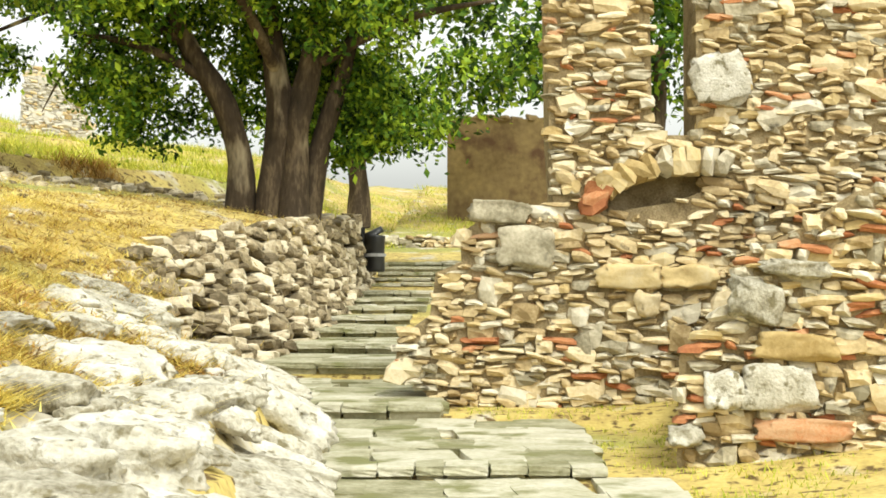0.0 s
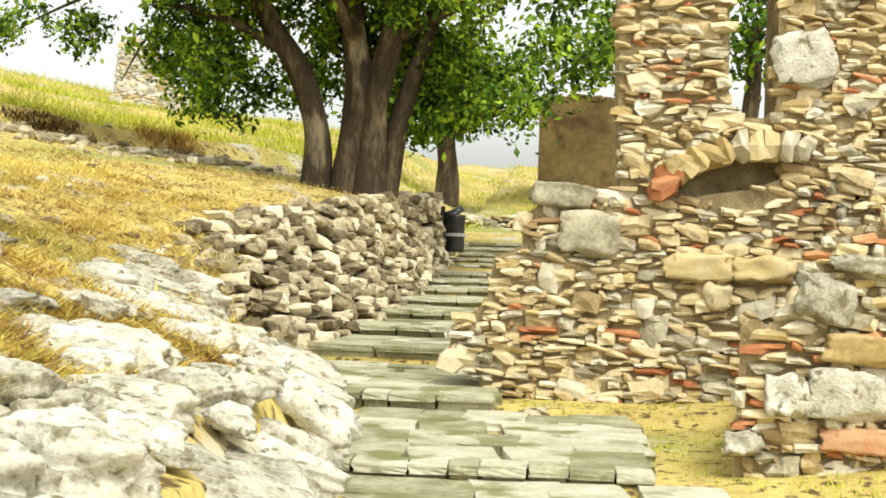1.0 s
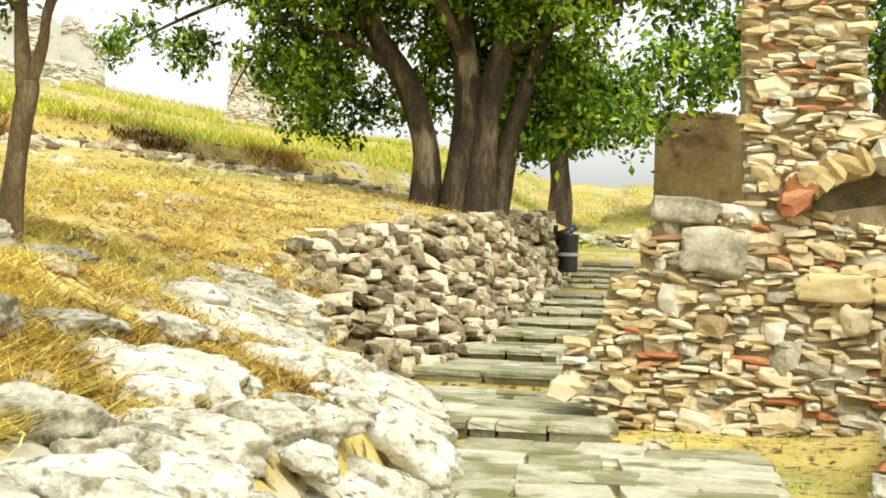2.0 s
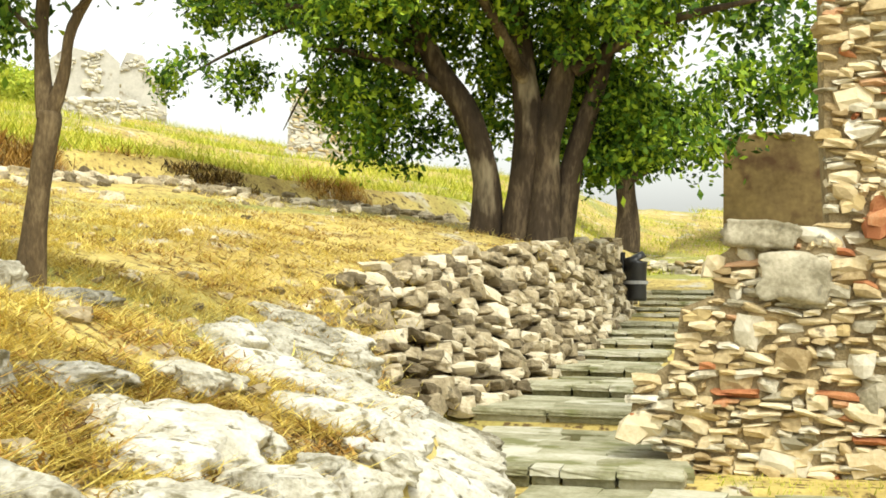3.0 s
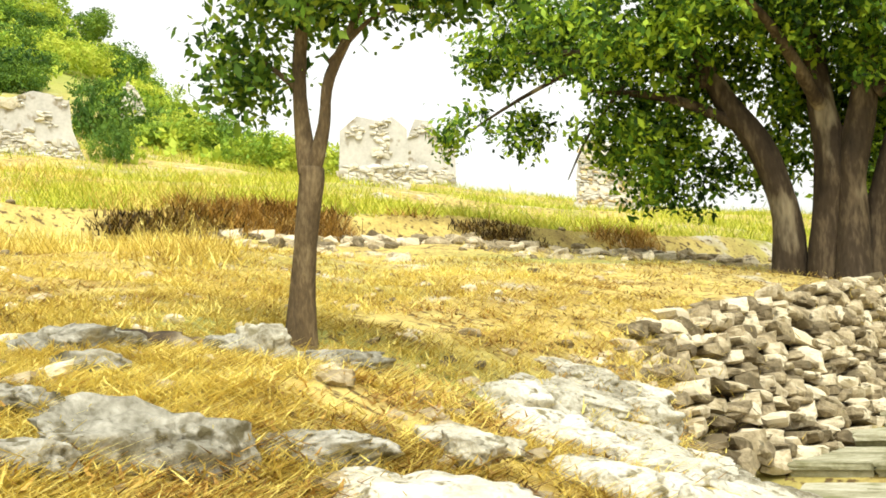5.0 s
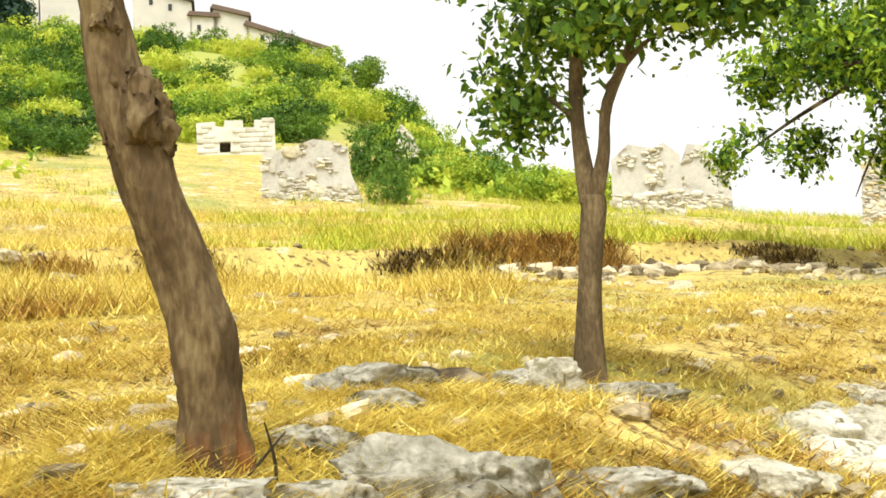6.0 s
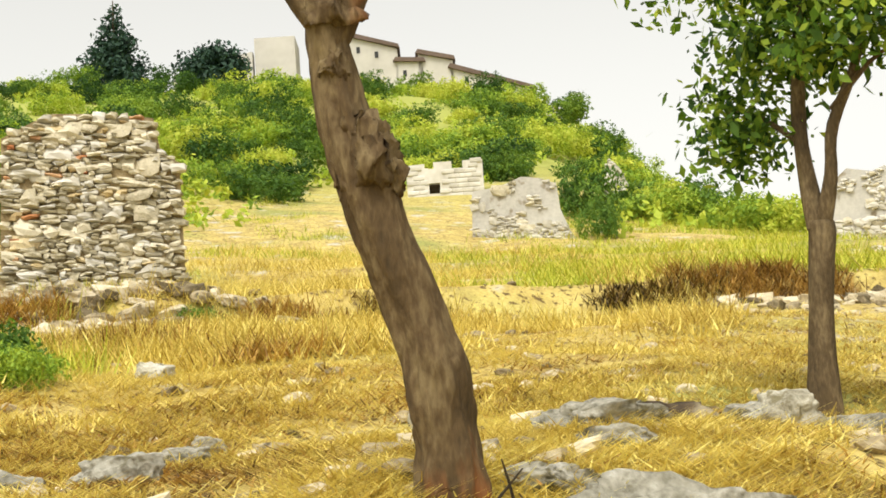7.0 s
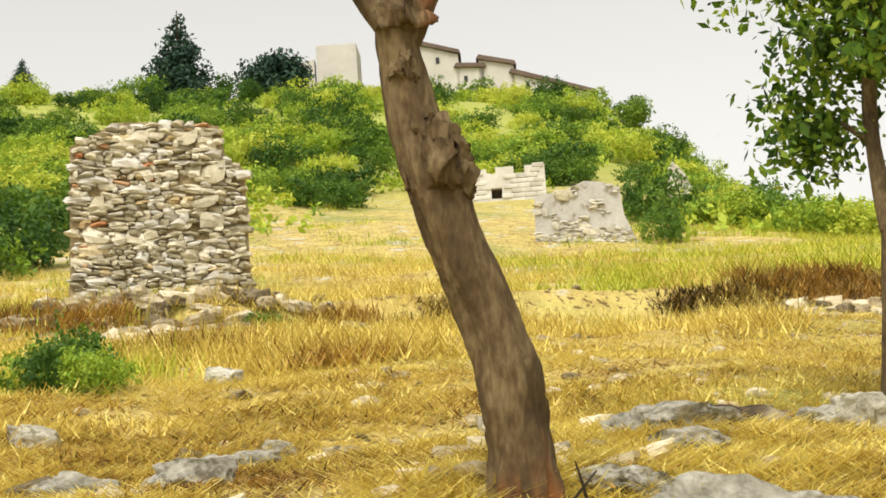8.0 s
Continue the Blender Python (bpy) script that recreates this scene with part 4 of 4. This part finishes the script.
for x, y, w in ((-196, 158, 7.5), (-186, 166, 7), (-203, 150, 7), (-176, 173, 6), (-163, 178, 6), (-150, 183, 6)):
    bush(x, y, w, w * 0.9, w < 6.5, "broad green bush below the castle wall")


# undergrowth between the bushes
g = np.random.default_rng(70)
low = []
while len(low) < 700:
    az, far = radians(g.uniform(33, 78)), 50 * (5.2 ** g.random())
    x, y = -far * math.sin(az), far * math.cos(az)
    if far < 80 and abs(math.degrees(az) - 43) < 8:
        continue
    w = g.uniform(0.8, 2.0) * (far / 90) ** 0.5
    low.append((x, y, ground_at(x, y) + w * 0.1, w * 1.3, w * 1.3, w * 0.5))
tagged(new("undergrowth", leaf_cloud("undergrowth", low, 60000, 0.2, M_SCRUB, 71, shell=0.8, spray=0.25)), "low green undergrowth covering the hillside", "scrub", kind="stuff")


# ---- trees on the ridge, and bushes by the ruins ----
def conifer(x, y, tall, label):
    t = thing("conifer", x, y, ground_at(x, y) - 0.5, label, "tree", "trees on the ridge")
    limbs("trunk", [([(0, 0, 0), (0, 0, tall * 0.5), (0, 0, tall)], [0.035 * tall, 0.02 * tall, 0.004 * tall])], M_BARKD, t, sides=8)
    rings = []
    for i in range(11):
        f = i / 10
        for k in range(5):
            an = 2 * math.pi * (k / 5 + 0.37 * i)
            r = tall * 0.42 * (1 - f) ** 1.05 + 0.1
            rings.append((math.cos(an) * r * 0.55, math.sin(an) * r * 0.55, tall * (0.1 + 0.88 * f), r * 0.55, r * 0.55, tall * 0.05))
    part("crown", leaf_cloud("needles", rings, 9000, 0.022 * tall, M_PINE, 81, droop=0.1, shell=0.5), t, "dark layered conifer needles")


conifer(-228.5, 140, 23.5, "dark pointed conifer standing on the ridge")
conifer(-196, 92, 8.0, "small dark conifer on the ridge line")


def round_tree(x, y, w, tall, label, mat=None, seed=90):
    t = thing("tree", x, y, ground_at(x, y) - 0.3, label, "tree", "trees on the ridge")
    limbs("trunk", [([(0, 0, 0), (0, 0, tall * 0.4), (0.1, 0, tall * 0.7)], [0.06 * w, 0.045 * w, 0.02 * w])], M_BARKD, t, sides=8)
    part("crown", leaf_cloud("crown", [(0, 0, tall * 0.6, w * 0.5, w * 0.5, tall * 0.35), (-w * 0.25, 0, tall * 0.5, w * 0.35, w * 0.35, tall * 0.3), (w * 0.25, 0, tall * 0.55, w * 0.35, w * 0.35, tall * 0.3), (w * 0.05, 0, tall * 0.8, w * 0.3, w * 0.3, tall * 0.2)], 7000, 0.04 * w, mat or M_PINE, seed, shell=0.6), t, "dense dark rounded crown")


round_tree(-221, 158, 14, 13.5, "broad dark green tree on the ridge beside the castle", seed=91)
bush(-29.5, 40.2, 1.1, 1.7, True, "dark green bush beside the broken ruin")
bush(-37.6, 49.6, 1.9, 2.6, True, "dark green bush behind the broken ruin")
bush(-10.6, 8.6, 0.5, 0.62, True, "leafy yellow-green shrub at the foot of the slope")
bush(-10.15, 8.55, 0.38, 0.42, False, "leafy yellow-green shrub at the foot of the slope")
bush(-11.2, 8.7, 0.55, 0.6, False, "leafy yellow-green shrub at the foot of the slope")
bush(-17.6, 15.45, 0.42, 0.5, True, "dark tuft of weeds in the dry grass")
for x, y, w in ((-36, 54, 2.2), (-34.4, 55.4, 2.4), (-33, 56, 2.4), (-38, 55, 2.2), (-31.4, 57.2, 2.2), (-40, 60, 3.0), (-30, 54.5, 2.4), (-31.5, 53, 2.0)):
    bush(x, y, w, w * 0.95, False, "bright green bush behind the young tree")
ruin("ruined_wall", -16.3, 55.3, 16, [(-1.3, -0.6), (1.8, -0.6), (1.6, 1.2), (0.8, 2.0), (0.3, 3.1), (-0.9, 3.3), (-1.2, 2.0)], "pale broken stone wall half hidden by branches", 0.9, seed=16, mix=(("pale", 0.8), ("tan", 0.2)), **FINE)
ruin("ruined_tower", -39.8, 55.0, 36, [(-0.7, -0.6), (0.8, -0.6), (0.6, 1.4), (0.2, 2.4), (-0.3, 2.9), (-0.6, 1.8)], "slender pale stone stump among the bushes", 0.8, seed=17, mix=(("pale", 0.8), ("lime", 0.2)), **FINE)
ruin("low_wall", -0.9, 46, 0, [(-1.4, -0.6), (1.6, -0.6), (1.6, 0.55), (0.2, 0.62), (-1.4, 0.5)], "low dry stone wall across the head of the steps", 0.6, (0.1, 0.2), (0.2, 0.45), (("tan", 0.5), ("lime", 0.5)), 18, z=2.35)


# ---- grass ----
def blades(name, label, tufts, per, zone, mat, tall, wide, seed, near, far, flat=0.2, spread=0.12, az0=4, az1=78):
    """Tufts of narrow blades over a stretch of the slope."""
    g = np.random.default_rng(seed)
    cs = []
    while len(cs) < tufts:
        az, r = radians(g.uniform(az0, az1)), near * (far / near) ** g.random()
        x, y = -r * math.sin(az), 3.5 + r * math.cos(az)
        if zone(x, y, -0.8 * x + 0.45 * y, math.degrees(az)):
            cs.append((x, y, ground_at(x, y)))
    c = np.repeat(np.array(cs), per, 0)
    k = len(c)
    size = np.repeat(0.6 + 0.7 * g.random(tufts), per) * (0.6 + 0.6 * g.random(k))
    c[:, :2] += g.normal(size=(k, 2)) * spread
    an = g.uniform(0, 2 * math.pi, k)
    out = np.stack([np.cos(an), np.sin(an), np.zeros(k)], 1)
    h = size * g.uniform(tall[0], tall[1], k)
    lean = flat + (1 - flat) * 0.5 * g.random(k)
    tip = c + out * (h * lean)[:, None] + np.stack([np.zeros(k), np.zeros(k), h * (1 - 0.92 * flat) * (1 - 0.3 * lean)], 1)
    side = np.stack([-np.sin(an), np.cos(an), np.zeros(k)], 1) * (wide * (0.6 + 0.8 * g.random(k)))[:, None]
    c[:, 2] -= 0.02
    v = np.stack([c - side, c + side, tip + side * 0.25, tip - side * 0.25], 1).reshape(-1, 3)
    me = bpy.data.meshes.new(name)
    me.vertices.add(4 * k)
    me.vertices.foreach_set("co", v.ravel())
    me.loops.add(4 * k)
    me.loops.foreach_set("vertex_index", np.arange(4 * k))
    me.polygons.add(k)
    me.polygons.foreach_set("loop_start", np.arange(k) * 4)
    me.polygons.foreach_set("loop_total", np.full(k, 4))
    me.materials.append(mat)
    me.update()
    return tagged(new(name, me), label, "grass", kind="stuff")


def off_path(x, y):
    return x < float(np.interp(y, LEFT_Y, LEFT_X)) - 0.7


def on_bank(x, y):
    return x < float(np.interp(y, LEFT_Y, LEFT_X)) - (0.75 if y < 13.5 else 0.9)


def patch(x, y, sc, seed):
    return noise.noise((x * sc, y * sc, seed))


blades("straw_litter", "flattened dry straw lying on the trodden bank", 23000, 9, lambda x, y, s, az: on_bank(x, y) and s < 17 and patch(x, y, 0.8, 2) + 0.6 * patch(x, y, 3.0, 7) > -0.25, M_STRAW, (0.1, 0.36), 0.0055, 21, 3.0, 19, 0.8, 0.1)
blades("dry_grass", "tall golden dry grass on the terraces", 7000, 12, lambda x, y, s, az: 14 < s < 42 and az > 34 and patch(x, y, 0.3, 5) > -0.05, M_STRAW, (0.2, 0.55), 0.008, 22, 9, 42, 0.42, 0.22)
blades("green_grass", "bright yellow-green grass on the upper terrace", 7000, 12, lambda x, y, s, az: (21.8 < s < 60) and patch(x, y, 0.2, 8) > (0.3 if az > 42 else -0.35), M_GREENGRASS, (0.2, 0.55), 0.012, 23, 14, 75, 0.42, 0.28, -3, 78)
blades("weeds", "fresh green weeds at the foot of the tall ruined wall", 420, 12, lambda x, y, s, az: math.hypot(x + 21.5, y - 12.8) < 3.2 or math.hypot(x + 13, y - 9.2) < 1.6, M_GREENGRASS, (0.2, 0.5), 0.01, 29, 9, 34, 0.3, 0.2, 50, 78)
blades("stubble", "short dry stubble across the slope", 6000, 7, lambda x, y, s, az: off_path(x, y) and 9 < s < 22 and patch(x, y, 0.5, 6) > 0.0, M_STRAW, (0.08, 0.22), 0.006, 24, 9, 32, 0.6, 0.2)

blades("dead_brush", "brown dead brush hanging over the terrace edge", 1600, 12, lambda x, y, s, az: 20.9 < s < 21.9 and patch(x, y, 0.35, 3) > (0.0 if az > 38 else 0.12), M_BRUSH, (0.25, 0.55), 0.012, 25, 14, 40, 0.45, 0.18, 8, 78)
blades("dead_brush_low", "brown dead brush in the dry grass", 450, 12, lambda x, y, s, az: 14 < s < 19.5 and az > 40 and patch(x, y, 0.55, 31) > 0.3, M_BRUSH, (0.2, 0.45), 0.010, 26, 9, 30, 0.4, 0.2, 8, 78)

blades("path_grass", "short yellow-green grass at the foot of the ruined wall", 500, 8, lambda x, y, s, az: 8.5 < y < 14.9 and 0.2 < x < 3.2 and x > 1.25 - max(0, y - 13.8) * 3 and patch(x, y, 1.1, 41) > -0.3, M_GREENGRASS, (0.03, 0.11), 0.006, 30, 5, 12, 0.5, 0.1, -28, 0)

# ---- the broken terrace edge ----
def edge_point(u, s0):
    """A place on the terrace edge: u metres along it, s0 up the slope."""
    n_ = 0.8 ** 2 + 0.45 ** 2
    return -0.8 * s0 / n_ + 0.49 * u, 0.45 * s0 / n_ + 0.872 * u


terrace = thing("terrace_edge", 0, 0, 0, "broken terrace edge of dark earth and grey fieldstones", "terrace wall", kind="structure")
g = random.Random(71)
for i in range(300):
    u = g.uniform(12, 34)
    x, y = edge_point(u, 21.2 - abs(g.gauss(0, 0.8)))
    w = g.uniform(0.1, 0.34)
    m = pose(x, y, ground_at(x, y) + w * g.uniform(0.0, 0.25), g.uniform(-15, 15), g.uniform(-15, 15), g.uniform(0, 360)) @ Matrix.Diagonal((w * 1.4, w, w * 0.65, 1))
    part("stone", DRY[g.randrange(14)], terrace, m=m)

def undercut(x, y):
    """Where the terrace edge has slumped and dark blades stand for the shadow beneath it."""
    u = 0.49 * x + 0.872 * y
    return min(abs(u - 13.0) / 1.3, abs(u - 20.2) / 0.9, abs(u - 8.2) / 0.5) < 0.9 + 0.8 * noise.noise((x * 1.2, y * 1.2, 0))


# shadow below the overhanging edge, drawn as dark blades
blades("dark_brush", "dark blades standing for the shadow under the slumped terrace edge", 650, 14, lambda x, y, s, az: 20.9 < s < 21.7 and undercut(x, y), M_SHADEBRUSH, (0.14, 0.34), 0.016, 27, 14, 40, 0.45, 0.16, 8, 78)
blades("leaf_litter", "brown dead leaves and stalks littering the slope", 14000, 7, lambda x, y, s, az: on_bank(x, y) and s < 18 and patch(x, y, 0.6, 12) + 0.7 * patch(x, y, 2.6, 17) > (-0.15 if az < 27 else 0.04), M_BRUSH, (0.08, 0.24), 0.008, 28, 3.2, 26, 0.86, 0.12)

# ---- loose stones on the slope, one sheet of rubble ----
g = random.Random(44)
vs, fs = [], []
for i in range(4200):
    az, r = radians(g.uniform(6, 78)), 4 * (8 ** g.random())
    x, y = -r * math.sin(az), 3.5 + r * math.cos(az)
    s = -0.8 * x + 0.45 * y
    edge = 17.8 < s < 21.4 and az < radians(37)
    if not off_path(x, y) or s > 22 or (not edge and g.random() < 0.88):
        continue
    w = g.uniform(0.06, 0.2) * (1.6 if edge else 0.8)
    m = pose(x, y, ground_at(x, y) + w * 0.12, g.uniform(-15, 15), g.uniform(-15, 15), g.uniform(0, 360)) @ Matrix.Diagonal((w * 1.4, w, w * 0.6, 1))
    me, o = DRY[g.randrange(14)], len(vs)
    vs += [tuple(m @ v_.co) for v_ in me.vertices]
    fs += [[k + o for k in p.vertices] for p in me.polygons]
for i in range(260):
    x, y = -19.6 + g.gauss(0, 1.5), 14.4 + g.gauss(0, 1.1)
    w = g.uniform(0.14, 0.42)
    m = pose(x, y, ground_at(x, y) + w * 0.3, g.uniform(-15, 15), g.uniform(-15, 15), g.uniform(0, 360)) @ Matrix.Diagonal((w * 1.4, w, w * 0.6, 1))
    me, o = DRY[g.randrange(14)], len(vs)
    vs += [tuple(m @ v_.co) for v_ in me.vertices]
    fs += [[k + o for k in p.vertices] for p in me.polygons]
tagged(new("loose_stones", mesh("loose_stones", vs, fs, M_FIELD)), "scattered grey fieldstones lying on the dry slope", "stones", kind="stuff")
